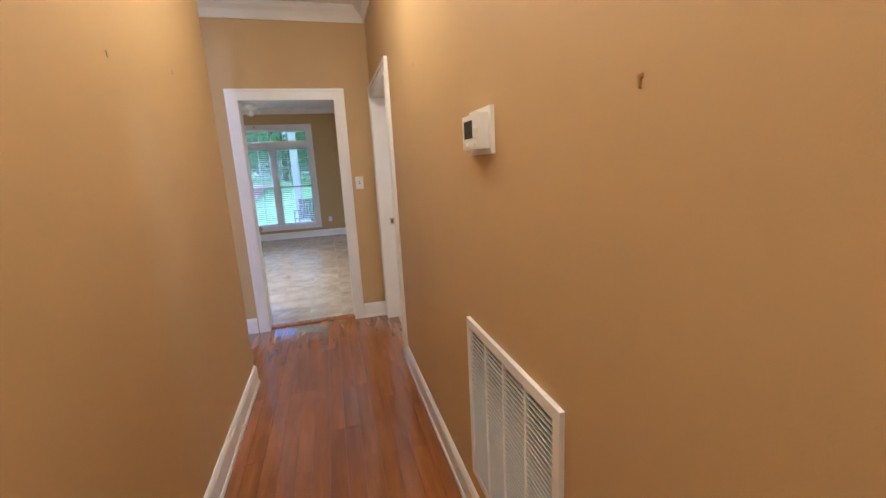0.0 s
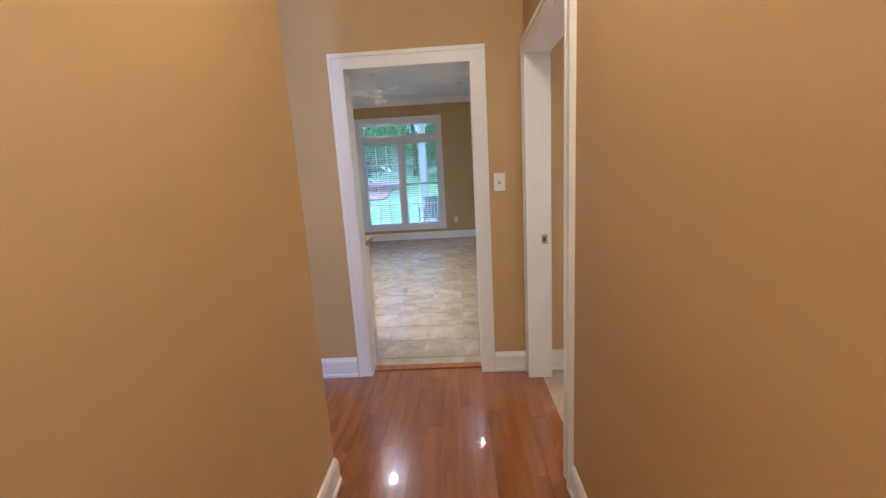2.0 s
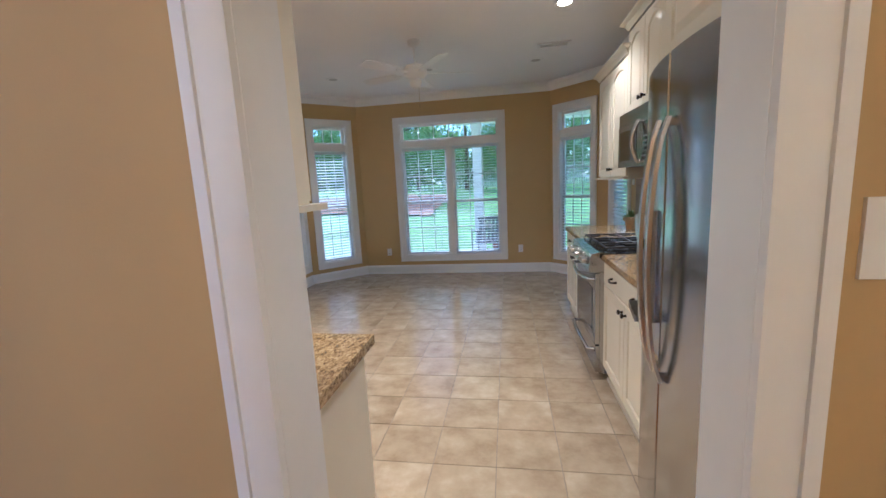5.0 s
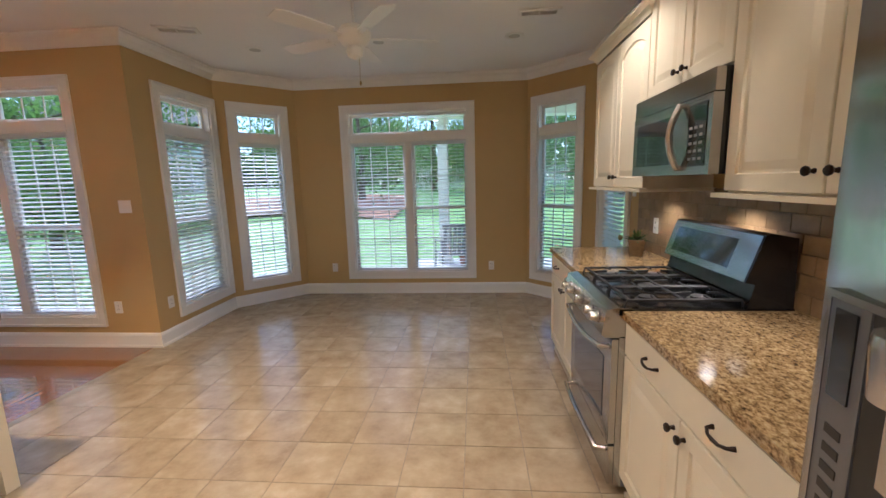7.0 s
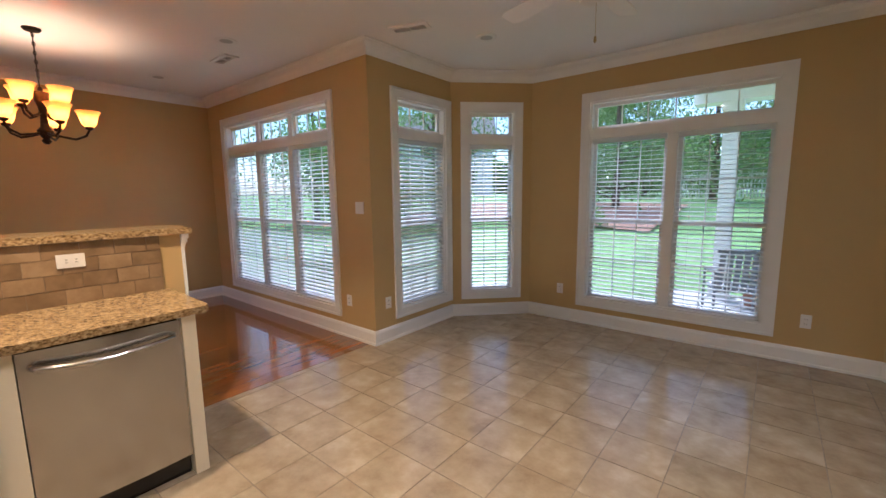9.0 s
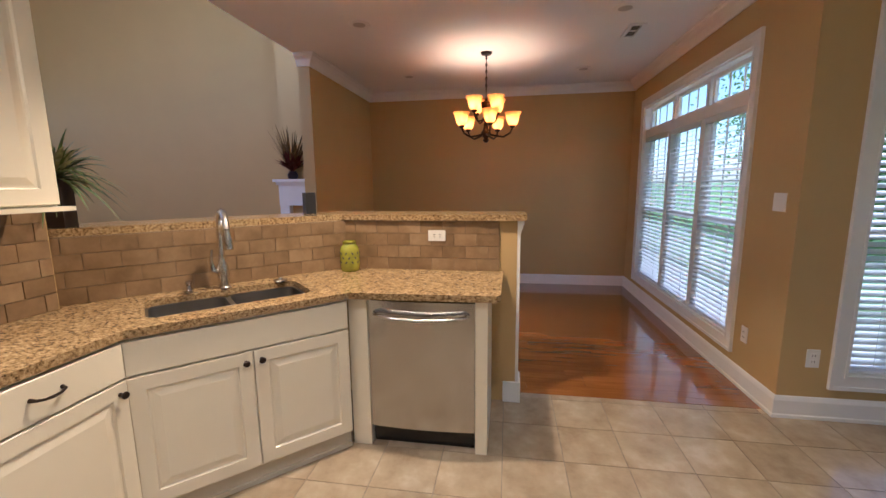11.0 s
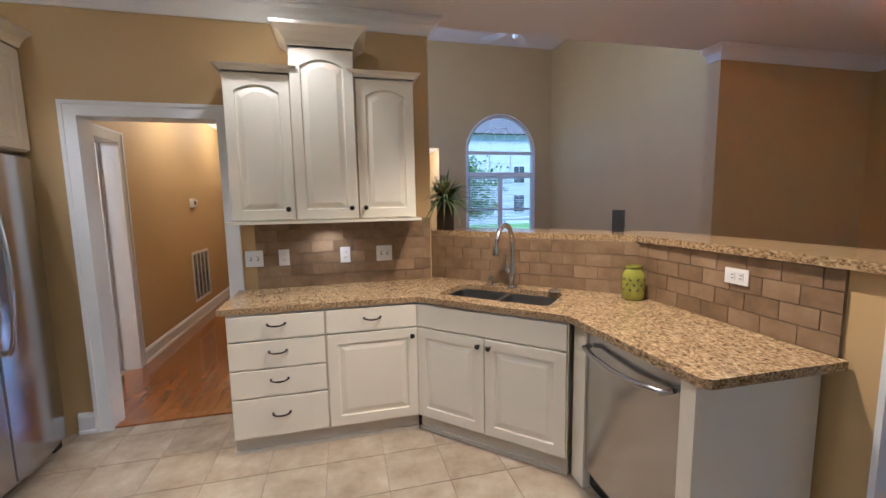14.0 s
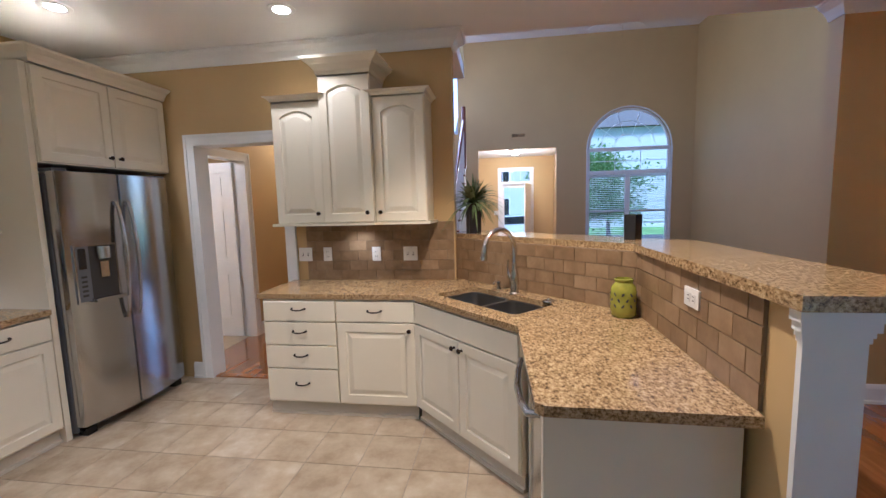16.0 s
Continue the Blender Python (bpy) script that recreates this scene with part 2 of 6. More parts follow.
def empty(name, m, label, category, group="", kind=""):
    ob = new(name)
    ob.matrix_world = m
    return tagged(ob, label, category, group, kind)


def structure(ob, label, category):
    return tagged(ob, label, category, kind="structure")


# ---- plan ----
CH = 2.86          # kitchen, dining and hall ceiling
LH = 5.25          # living room ceiling
YS0, YS1 = 3.25, 3.38   # wall between hall and kitchen
XE = 1.49          # kitchen east wall
YA = 9.12          # bay window wall
XC, YC = -2.93, 7.20    # corner between bay and dining room
XW = -6.40         # dining and living west wall
YL = -3.20         # living room south wall
T = 0.14


def wall(name, p0, p1, z0, z1, openings=(), thick=T, mat=PAINT, label="tan painted plaster wall"):
    """Room face from p0 to p1; the wall's thickness lies to the left of that way."""
    p0, p1 = Vector((*p0, 0)), Vector((*p1, 0))
    d = p1 - p0
    L = d.length
    bm = bmesh.new()
    cuts = sorted({0.0, L, *[s for o in openings for s in o[:2]]})
    for a, b in zip(cuts, cuts[1:]):
        mid = (a + b) / 2
        zz = z0
        for o in sorted((o for o in openings if o[0] < mid < o[1]), key=lambda o: o[2]):
            if o[2] > zz + 1e-4:
                add_box(bm, a, b, 0, thick, zz, o[2])
            zz = o[3]
        if zz < z1 - 1e-4:
            add_box(bm, a, b, 0, thick, zz, z1)
    ob = part(name, bm, mat, m=Matrix.Translation(p0) @ Matrix.Rotation(math.atan2(d.y, d.x), 4, "Z"))
    return structure(ob, label, "wall")


CW = 0.09  # casing width
WZ0, WZ1 = 0.30, 2.435  # window openings

# bay, clockwise as seen from inside: thickness to the left of the way is outside
wall("wall_bay_north", (-2.25, YA), (0.79, YA), 0, CH, [(0.69, 2.275, WZ0, WZ1)])
wall("wall_bay_northwest", (XC, 8.44), (-2.25, YA), 0, CH, [(0.205, 0.757, WZ0, WZ1)])
wall("wall_bay_west", (XC, YC + T), (XC, 8.44), 0, CH, [(0.23, 0.99, WZ0, WZ1)])
wall("wall_bay_northeast", (0.79, YA), (XE, 8.42), 0, CH, [(0.155, 0.707, WZ0, WZ1)])
wall("wall_kitchen_east", (XE, 8.42), (XE, YS1), 0, CH, [(0.11, 0.91, 0, WZ1)])
wall("wall_dining_north", (XW, YC), (XC, YC), 0, CH, [(0.51, 2.85, WZ0, WZ1)])
wall("wall_dining_west", (XW, 3.40), (XW, YC), 0, CH)
wall("wall_dining_south", (-4.47, 3.40), (XW, 3.40), 0, CH, thick=0.13)
# the opening from 3.2 up is invented, to hold an added fill lamp
wall("wall_living_above_dining", (-1.78, 3.27), (XW, 3.27), CH + 0.12, LH, [(0.6, 4.3, 3.2, 5.0)], thick=-0.13)
wall("wall_living_west", (XW, YL), (XW, 3.27), 0, LH)
# first opening is made up and unseen, cut for an added fill lamp
wall("wall_living_south", (-0.42, YL), (XW, YL), 0, LH, [(0.10, 0.75, 3.2, 4.8), (1.22, 3.02, 0, 2.80), (3.72, 5.50, 0.45, 2.72), (3.72, 5.50, 2.72, 3.64)])
# unseen high opening, invented to take an added fill lamp
wall("wall_living_east", (-0.42, 2.20), (-0.42, YL), 0, LH, [(0.6, 4.6, 3.3, 4.9)], thick=0.02)
wall("wall_hall_west", (-0.28, -6.0), (-0.28, 2.20), 0, CH, thick=0.12)
wall("wall_hall_east", (0.82, YS0), (0.82, -6.0), 0, CH, [(0.10, 1.05, 0, 2.115), (5.2, 6.0, 0, 2.115), (6.6, 7.4, 0, 2.115)], thick=0.12)
wall("wall_hall_end", (0.82, -6.0), (-0.28, -6.0), 0, CH)
# between hall and kitchen: two leaves of one wall
wall("wall_kitchen_south", (XE, YS1), (-1.78, YS1), 0, CH, [(0.988, 1.82, 0, 2.115)], thick=YS1 - YS0)
wall("wall_passage_above", (-0.42, 2.20), (-1.78, 2.20), CH + 0.02, LH, thick=-0.10)
wall("wall_utility_north", (XE, YS0), (1.64, YS0), 0, CH, thick=0.13)
wall("wall_utility_far", (2.9, 6.0), (2.9, 0.4), 0, CH)
wall("wall_utility_south", (2.9, 0.4), (0.94, 0.4), 0, CH)
wall("wall_utility_end", (1.54, 6.0), (2.9, 6.0), 0, CH)
wall("wall_entry_west", (-3.75, -6.2), (-3.75, YL - T), 0, 2.95)
wall("wall_entry_east", (-1.3, YL - T), (-1.3, -6.2), 0, 2.95)
wall("wall_entry_south", (-1.3, -6.2), (-3.75, -6.2), 0, 2.95, [(0.85, 1.78, 0, 2.55)])
wall("wall_bed_back", (3.0, -1.0), (3.0, -6.0), 0, CH)

# arched head of the living room window
bm = bmesh.new()
cx, cz, rad = -5.03, 2.72, 0.89
N = 24
for side in (-1, 1):
    for i in range(N // 2):
        a0, a1 = math.pi / 2 * i / (N // 2), math.pi / 2 * (i + 1) / (N // 2)
        x0, z0 = cx + side * rad * math.cos(a0), cz + rad * math.sin(a0)
        x1, z1 = cx + side * rad * math.cos(a1), cz + rad * math.sin(a1)
        f, b = [], []
        for x, z in ((x0, z0), (x1, z1), (x1, cz + 0.92), (x0, cz + 0.92)):
            f.append(bm.verts.new((x, YL, z)))
            b.append(bm.verts.new((x, YL - T, z)))
        bm.faces.new(f)
        bm.faces.new(b)
        for k in range(4):
            bm.faces.new((f[k], f[(k + 1) % 4], b[(k + 1) % 4], b[k]))
structure(part("wall_arch_head", bm, PAINT), "tan painted plaster over an arched window", "wall")

# half wall under the bar
HALF = [(-1.78, 3.30), (-2.88, 4.38), (-2.88, 5.56), (-3.02, 5.56), (-3.02, 4.32), (-1.90, 3.22), (-1.78, 3.25)]
bm = bmesh.new()
add_prism(bm, HALF, 0, 1.255)
structure(part("wall_half", bm, PAINT), "tan painted half wall behind the sink, under the bar", "wall")

# ceilings
structure(boxes("ceiling", CEIL, [(XW - T, XC - T, 3.27, YC + T, CH, CH + 0.12), (XC - T, XE + T, 3.27, YA + T, CH, CH + 0.12), (XE + T, 3.2, 3.27, 6.3, CH, CH + 0.12), (-0.42, 3.2, -6.2, 3.27, CH, CH + 0.12), (-1.78, -0.42, 2.20, 3.27, CH, CH + 0.12)]), "white painted flat ceiling", "ceiling")
structure(boxes("ceiling_living", CEIL, [(XW - T, -0.4, YL - T, 3.3, LH, LH + 0.1)]), "white high living room ceiling", "ceiling")
structure(boxes("ceiling_entry", CEIL, [(-3.9, -1.2, -6.4, YL - T, 2.95, 3.05)]), "white entry ceiling", "ceiling")

# floors under the tiles and boards
structure(boxes("subfloor", GROUT, [(XW - T, 3.2, -6.4, 3.30, -0.25, -0.012), (XW - T, -3.01, 3.30, YC + T, -0.25, -0.012)]), "dark gaps under the floor boards", "floor")
structure(boxes("floor_utility", CARPET, [(0.90, 3.0, 0.3, YS0, -0.01, 0.0), (1.645, 3.0, YS0, 6.1, -0.01, 0.0)]), "beige utility room floor", "floor")
structure(boxes("floor_living", WOOD, [(XW, -1.80, YL - 3.1, 3.30, -0.01, 0.0), (-1.80, -0.42, YL - 3.1, 2.2, -0.01, 0.0), (-0.28, 0.82, -6.0, -2.0, -0.01, 0.0)]), "glossy hardwood floor in the living room", "floor")

# ---- mouldings ----
CROWN = [(0, 0), (0, -0.115), (0.012, -0.115), (0.02, -0.095), (0.045, -0.055), (0.08, -0.03), (0.088, -0.012), (0.10, -0.012), (0.10, 0)]
BASE = [(0, 0), (0.022, 0), (0.022, 0.02), (0.016, 0.026), (0.016, 0.115), (0.011, 0.13), (0.006, 0.14), (0, 0.145)]


def moulding(name, prof, paths, z, label):
    bm = bmesh.new()
    for p in paths:
        add_sweep(bm, prof, [(x, y, z) for x, y in p])
    structure(part(name, bm, TRIM), label, "trim")


moulding("trim_crown", CROWN, [
    [(-1.68, YS0 + 0.001), (-1.78, YS0), (-1.78, YS1), (XE, YS1)][::-1],
    [(-4.47, 3.27), (-4.47, 3.40), (XW, 3.40), (XW, YC), (XC, YC), (XC, 8.44), (-2.25, YA), (0.79, YA), (XE, 8.42), (XE, 7.22)],
    [(-0.28, -5.9), (-0.28, 2.2), (-0.42, 2.2)],
    [(-1.78, YS0), (0.82, YS0), (0.82, -5.9)],
], CH, "white crown moulding along the ceiling")
moulding("baseboard", BASE, [
    [(-4.47, 3.27), (-4.47, 3.40), (XW, 3.40), (XW, YC), (XC, YC), (XC, 8.44), (-2.25, YA), (0.79, YA), (XE, 8.42), (XE, 8.40)],
    [(-0.28, -5.9), (-0.28, 2.2), (-0.42, 2.2)],
    [(-1.78, YS0), (-0.419, YS0)], [(0.582, YS0), (0.82, YS0), (0.82, YS0 - 0.02)],
    [(0.82, 2.11), (0.82, -1.86)],
    [(0.68, YS1), (0.585, YS1)],
    [(0.96, YS0), (1.64, YS0), (1.64, YS0 + 0.1)],
    [(-3.02, 5.55), (-3.02, 4.32), (-1.90, 3.22)],
    [(XW, YL), (XW, 2.2)], [(-3.46, YL), (XW, YL)],
], 0, "white painted baseboard")


def casing_boards(w, z0, z1, cw=CW, sill=True):
    """Flat casing with a back band round an opening of width w centred at x = 0, in front of y = 0."""
    h = w / 2
    lst = []
    for a, b, d in ((0.0, cw, 0.016), (cw - 0.022, cw + 0.002, 0.024), (-0.002, 0.014, 0.020)):
        zb = z0 - b if sill else z0
        lst += [(-h - b, -h - a, -d, 0, zb if sill else z0, z1 + b), (h + a, h + b, -d, 0, zb if sill else z0, z1 + b)]
        lst += [(-h - a, h + a, -d, 0, z1 + a, z1 + b)]
        if sill:
            lst += [(-h - a, h + a, -d, 0, z0 - b, z0 - a)]
    return lst


def at_wall(x, y, turn):
    return pose(x, y, 0, 0, 0, turn)


def window(name, m, w, lights, tilt, one_transom=False, label=""):
    """Casing, jamb, transom, sashes with muntins, glass and blinds; front faces local -y."""
    top = empty(name, m, label, "window", kind="structure")
    h = w / 2
    z0, z1, tz = WZ0, WZ1, 2.10
    part_bm = bmesh.new()
    for b in casing_boards(w, z0, z1):
        add_box(part_bm, *b)
    part("casing", part_bm, TRIM, top)
    jd = 0.115
    lst = [(-h, -h + 0.018, 0, jd, z0, z1), (h - 0.018, h, 0, jd, z0, z1), (-h + 0.018, h - 0.018, 0, jd, z0, z0 + 0.02), (-h + 0.018, h - 0.018, 0, jd, z1 - 0.02, z1),
           (-h + 0.018, h - 0.018, 0.012, jd, tz - 0.05, tz + 0.05)]
    inner = w - 0.036
    lw = inner / lights
    for i in range(1, lights):
        x = -h + 0.018 + lw * i
        lst.append((x - 0.045, x + 0.045, 0.03, jd, z0 + 0.02, tz - 0.05))
        if not one_transom:
            lst.append((x - 0.03, x + 0.03, 0.05, jd, tz + 0.05, z1 - 0.02))
    boxes("frame", TRIM, lst, top)
    sash, munt, panes = [], [], []
    spans = [(i, (0, 1, 2)) for i in range(lights)] if not one_transom else [(i, (0, 1)) for i in range(lights)] + [(-1, (2,))]
    for i, which in spans:
        a, b = -h + 0.018 + lw * i + (0.045 if i else 0), -h + 0.018 + lw * (i + 1) - (0.045 if i + 1 < lights else 0)
        if i < 0:
            a, b = -h + 0.018, h - 0.018
        for k, (c, d, y) in enumerate(((z0 + 0.02, 1.19, 0.075), (1.15, tz - 0.05, 0.095), (tz + 0.05, z1 - 0.02, 0.085))):
            if k not in which:
                continue
            s = 0.035
            sash += [(a, a + s, y - 0.015, y + 0.015, c, d), (b - s, b, y - 0.015, y + 0.015, c, d), (a + s, b - s, y - 0.015, y + 0.015, c, c + s), (a + s, b - s, y - 0.015, y + 0.015, d - s, d)]
            cols = 6 if i < 0 else 3 if (b - a) > 0.45 else 2
            for j in range(1, cols):
                x = a + s + (b - a - 2 * s) * j / cols
                munt.append((x - 0.005, x + 0.005, y - 0.006, y + 0.006, c + s, d - s))
            if k < 2:
                z = (c + d) / 2
                munt.append((a + s, b - s, y - 0.007, y + 0.007, z - 0.005, z + 0.005))
            panes.append((a + s, b - s, y - 0.002, y + 0.002, c + s, d - s))
    boxes("sash", TRIM, sash, top)
    boxes("muntins", TRIM, munt, top)
    for p in panes:
        g = boxes("pane", GLASS, [p], top)
        g.visible_shadow = False
    for i in range(lights):
        a, b = -h + 0.018 + lw * i + (0.05 if i else 0.006), -h + 0.018 + lw * (i + 1) - (0.05 if i + 1 < lights else 0.006)
        blind(m, a, b, tz - 0.055, z0 + 0.03, tilt)
    return top


def blind(m, a, b, z1, z0, tilt, y=0.036):
    top = empty("window_blind", m, "white slatted blind lowered in the window", "blind", "window blinds")
    boxes("headrail", BLIND, [(a, b, y - 0.022, y + 0.02, z1 - 0.045, z1)], top, 0.004)
    bm = bmesh.new()
    n = int((z1 - z0 - 0.07) / 0.043)
    for i in range(n):
        z = z1 - 0.07 - i * 0.043
        jit = random.uniform(-2.0, 2.0)
        add_box(bm, a + 0.004, b - 0.004, -0.024, 0.024, -0.0012, 0.0012, Matrix.Translation((0, y, z)) @ Matrix.Rotation(radians(tilt + jit), 4, "X"))
    tagged(part("slats", bm, BLIND, top), kind="stuff")
    boxes("bottom_rail", BLIND, [(a + 0.003, b - 0.003, y - 0.024, y + 0.024, z0, z0 + 0.02)], top, 0.004)
    bm = bmesh.new()
    for f in (0.18, 0.82):
        x = a + (b - a) * f
        add_tube(bm, [(x, y - 0.02, z1 - 0.04), (x, y - 0.024, z0 + 0.01)], 0.0012, 5)
    add_tube(bm, [(a + 0.05, y - 0.028, z1 - 0.03), (a + 0.055, y - 0.03, z1 - 0.75)], 0.003, 6)
    part("cords", bm, BLIND, top)


window("window_1", at_wall(-0.7675, YA, 0), 1.585, 2, 7, one_transom=True, label="wide white-trimmed double window with blinds and transom")
window("window_2", at_wall(-2.59, 8.78, 45), 0.552, 1, 18, label="narrow white-trimmed window with blinds and transom")
window("window_3", at_wall(XC, 7.95, 90), 0.76, 1, 32, label="white-trimmed window with nearly closed blinds and transom")
window("window_4", at_wall(1.095, 8.815, -45), 0.552, 1, 8, label="narrow white-trimmed window looking onto the porch")
window("window_5", at_wall(-4.72, YC, 0), 2.34, 3, 17, label="triple white-trimmed dining room window with blinds")


# ---- doorways and doors ----


def doorway(name, m, w, depth, label, both=True, head=2.115):
    """Cased opening through a wall: front face at y = 0, back face at y = depth."""
    top = empty(name, m, label, "doorway", kind="structure")
    h = w / 2
    bm = bmesh.new()
    for b in casing_boards(w - 0.03, 0, head - 0.015, sill=False):
        add_box(bm, *b)
    part("casing", bm, TRIM, top)
    if both:
        bm = bmesh.new()
        for x0, x1, y0, y1, z0, z1 in casing_boards(w - 0.03, 0, head - 0.015, sill=False):
            add_box(bm, x0, x1, depth - y1, depth - y0, z0, z1)
        part("casing", bm, TRIM, top)
    boxes("jamb", TRIM, [(-h, -h + 0.018, 0, depth, 0, head), (h - 0.018, h, 0, depth, 0, head), (-h + 0.018, h - 0.018, 0, depth, head - 0.018, head)], top)
    return top


def panel_leaf(w, h, t=0.035):
    """A six-panel door leaf, hinge edge at x = 0."""
    bm = bmesh.new()
    rails = (0.0, 0.22, 0.80, 0.93, 1.55, 1.66, h - 0.12, h)
    add_box(bm, 0, 0.11, 0, t, 0, h)
    add_box(bm, w - 0.11, w, 0, t, 0, h)
    add_box(bm, w / 2 - 0.05, w / 2 + 0.05, 0, t, 0, h)
    for a, b in zip(rails[::2], rails[1::2]):
        for x0, x1 in ((0.11, w / 2 - 0.05), (w / 2 + 0.05, w - 0.11)):
            add_box(bm, x0, x1, 0, t, a, b)
    for a, b in zip(rails[1::2], rails[2::2]):
        for x0, x1 in ((0.11, w / 2 - 0.05), (w / 2 + 0.05, w - 0.11)):
            add_box(bm, x0, x1, 0.010, t - 0.010, a, b)
            add_box(bm, x0 + 0.04, x1 - 0.04, 0.004, t - 0.004, a + 0.04, b - 0.04)
    return bm


def door(m, w, h, label):
    top = empty("door", m, label, "door")
    part("leaf", panel_leaf(w, h), TRIM, top)
    for z in (0.22, h / 2, h - 0.22):
        bm = bmesh.new()
        add_lathe(bm, [(0.007, -0.05), (0.008, -0.045), (0.008, 0.045), (0.007, 0.05)], (-0.006, -0.006, z), 8)
        add_box(bm, -0.002, 0.03, -0.003, 0.0, z - 0.045, z + 0.045)
        part("hinge", bm, BRASS, top)
    bm = bmesh.new()
    for s in (-1, 1):
        add_lathe(bm, [(0.03, 0), (0.028, 0.006), (0.011, 0.01), (0.010, 0.03), (0.026, 0.045), (0.028, 0.058), (0.016, 0.068), (0.002, 0.07)], n=14, m=pose(w - 0.065, 0.0175 + s * 0.0175, 0.95, 90 * s, 0, 0) if s > 0 else pose(w - 0.065, 0, 0.95, 90, 0, 0))
    part("knob", bm, BRASS, top, smooth=True)
    return top


doorway("door_1", pose(0.086, YS0, 0), 0.832, YS1 - YS0, "white cased opening between hall and kitchen")
doorway("door_2", pose(0.82, 2.675, 0, 0, 0, -90), 0.95, 0.12, "white cased doorway off the hall with an open door")
for y in (-2.35, -3.75):
    doorway("door_3", pose(0.82, y, 0, 0, 0, -90), 0.80, 0.12, "white cased doorway far along the hall")
door(pose(0.955, 2.215, 0.01, 0, 0, 0), 0.80, 2.08, "white panelled door standing open, with brass hinges")
for y in (-2.35, -3.75):
    door(pose(0.90, y + 0.39, 0.01, 0, 0, -90), 0.77, 2.07, "white panelled bedroom door, closed")
top = empty("strike_plate", pose(0.915, 3.130, 0.97, 0, 0, 0), "brass strike plate on a white door jamb", "hardware")
boxes("plate", BRASS, [(-0.018, 0.018, -0.003, 0.001, -0.03, 0.03)], top, 0.001)
boxes("hole", SLOT, [(-0.009, 0.006, -0.0045, -0.003, -0.013, 0.013)], top)
# wooden threshold at the kitchen opening
tagged(boxes("threshold", WOOD, [(-0.33, 0.50, YS0 + 0.05, YS1 - 0.01, -0.012, 0.012)], bevel=0.004), "red-brown wooden threshold strip in the doorway", "threshold", kind="structure")
# glazed back door in the kitchen
top = empty("back_door", pose(XE, 7.91, 0, 0, 0, -90), "white glazed back door with a blind and brass knob", "door", kind="structure")
bm = bmesh.new()
for b in casing_boards(0.77, 0, WZ1 - 0.015, sill=False):
    add_box(bm, *b)
part("casing", bm, TRIM, top)
boxes("frame", TRIM, [(-0.40, -0.375, 0, 0.13, 0, WZ1), (0.375, 0.40, 0, 0.13, 0, WZ1), (-0.375, 0.375, 0, 0.13, WZ1 - 0.03, WZ1), (-0.375, 0.375, 0.0, 0.13, 2.05, 2.15)], top)
boxes("leaf", TRIM, [(-0.372, -0.26, 0.03, 0.075, 0.01, 2.045), (0.26, 0.372, 0.03, 0.075, 0.01, 2.045), (-0.26, 0.26, 0.03, 0.075, 0.01, 0.28), (-0.26, 0.26, 0.03, 0.075, 1.93, 2.045)], top, 0.003)
for z0, z1 in ((0.28, 1.93), (2.15, WZ1 - 0.03)):
    g = boxes("pane", GLASS, [(-0.26 if z0 < 1 else -0.375, 0.26 if z0 < 1 else 0.375, 0.05, 0.054, z0, z1)], top)
    g.visible_shadow = False
bm = bmesh.new()
add_lathe(bm, [(0.03, 0), (0.028, 0.006), (0.011, 0.01), (0.010, 0.03), (0.026, 0.045), (0.028, 0.058), (0.016, 0.068), (0.002, 0.07)], n=14, m=pose(0.315, 0.03, 0.95, 90, 0, 0))
add_lathe(bm, [(0.028, 0), (0.026, 0.012), (0.01, 0.016), (0.008, 0.03)], n=14, m=pose(0.315, 0.03, 1.10, 90, 0, 0))
part("knob", bm, BRASS, top, smooth=True)
blind(pose(XE, 7.91, 0, 0, 0, -90), -0.28, 0.28, 1.96, 0.26, 25, y=0.005)

# ---- plates, outlets, vents ----


def plate(m, kind="outlet", gangs=1, label=""):
    top = empty({"outlet": "wall_outlet", "switch": "light_switch", "blank": "wall_plate"}[kind], m, label or f"white plastic {kind} plate on the wall", {"outlet": "outlet", "switch": "switch", "blank": "plate"}[kind])
    w = 0.072 + 0.046 * (gangs - 1)
    boxes("cover", PLATE, [(-w / 2, w / 2, -0.007, 0, -0.058, 0.058)], top, 0.003)
    for g in range(gangs):
        x = (g - (gangs - 1) / 2) * 0.046
        if kind == "outlet":
            boxes("socket", PLATE, [(x - 0.017, x + 0.017, -0.0095, -0.007, 0.006, 0.034), (x - 0.017, x + 0.017, -0.0095, -0.007, -0.034, -0.006)], top, 0.002)
            tagged(boxes("slots", SLOT, [(x - 0.009, x - 0.006, -0.0105, -0.0095, c - 0.004, c + 0.007) for c in (0.02, -0.02)] + [(x + 0.006, x + 0.009, -0.0105, -0.0095, c - 0.004, c + 0.007) for c in (0.02, -0.02)], top), kind="stuff")
        elif kind == "switch":
            boxes("collar", SLOT, [(x - 0.006, x + 0.006, -0.0075, -0.007, -0.013, 0.013)], top)
            boxes("toggle", PLATE, [(x - 0.004, x + 0.004, -0.017, -0.0075, -0.004, 0.010)], top, 0.001)
    return top


plate(pose(0.648, YS0, 1.346), "switch")
plate(pose(1.33, YS0, 1.35), "switch", 2)
plate(pose(-1.64, YS0, 1.33), "switch")
plate(pose(-0.72, YS0, 0.362))
plate(pose(-1.85, YA, 0.37))
plate(pose(0.32, YA, 0.38))
plate(pose(XC, 7.38, 0.40, 0, 0, 90))
plate(pose(-3.32, YC, 0.40))
plate(pose(-3.10, YC, 1.36), "blank", 2)
plate(pose(XW, 4.99, 0.37, 0, 0, 90))
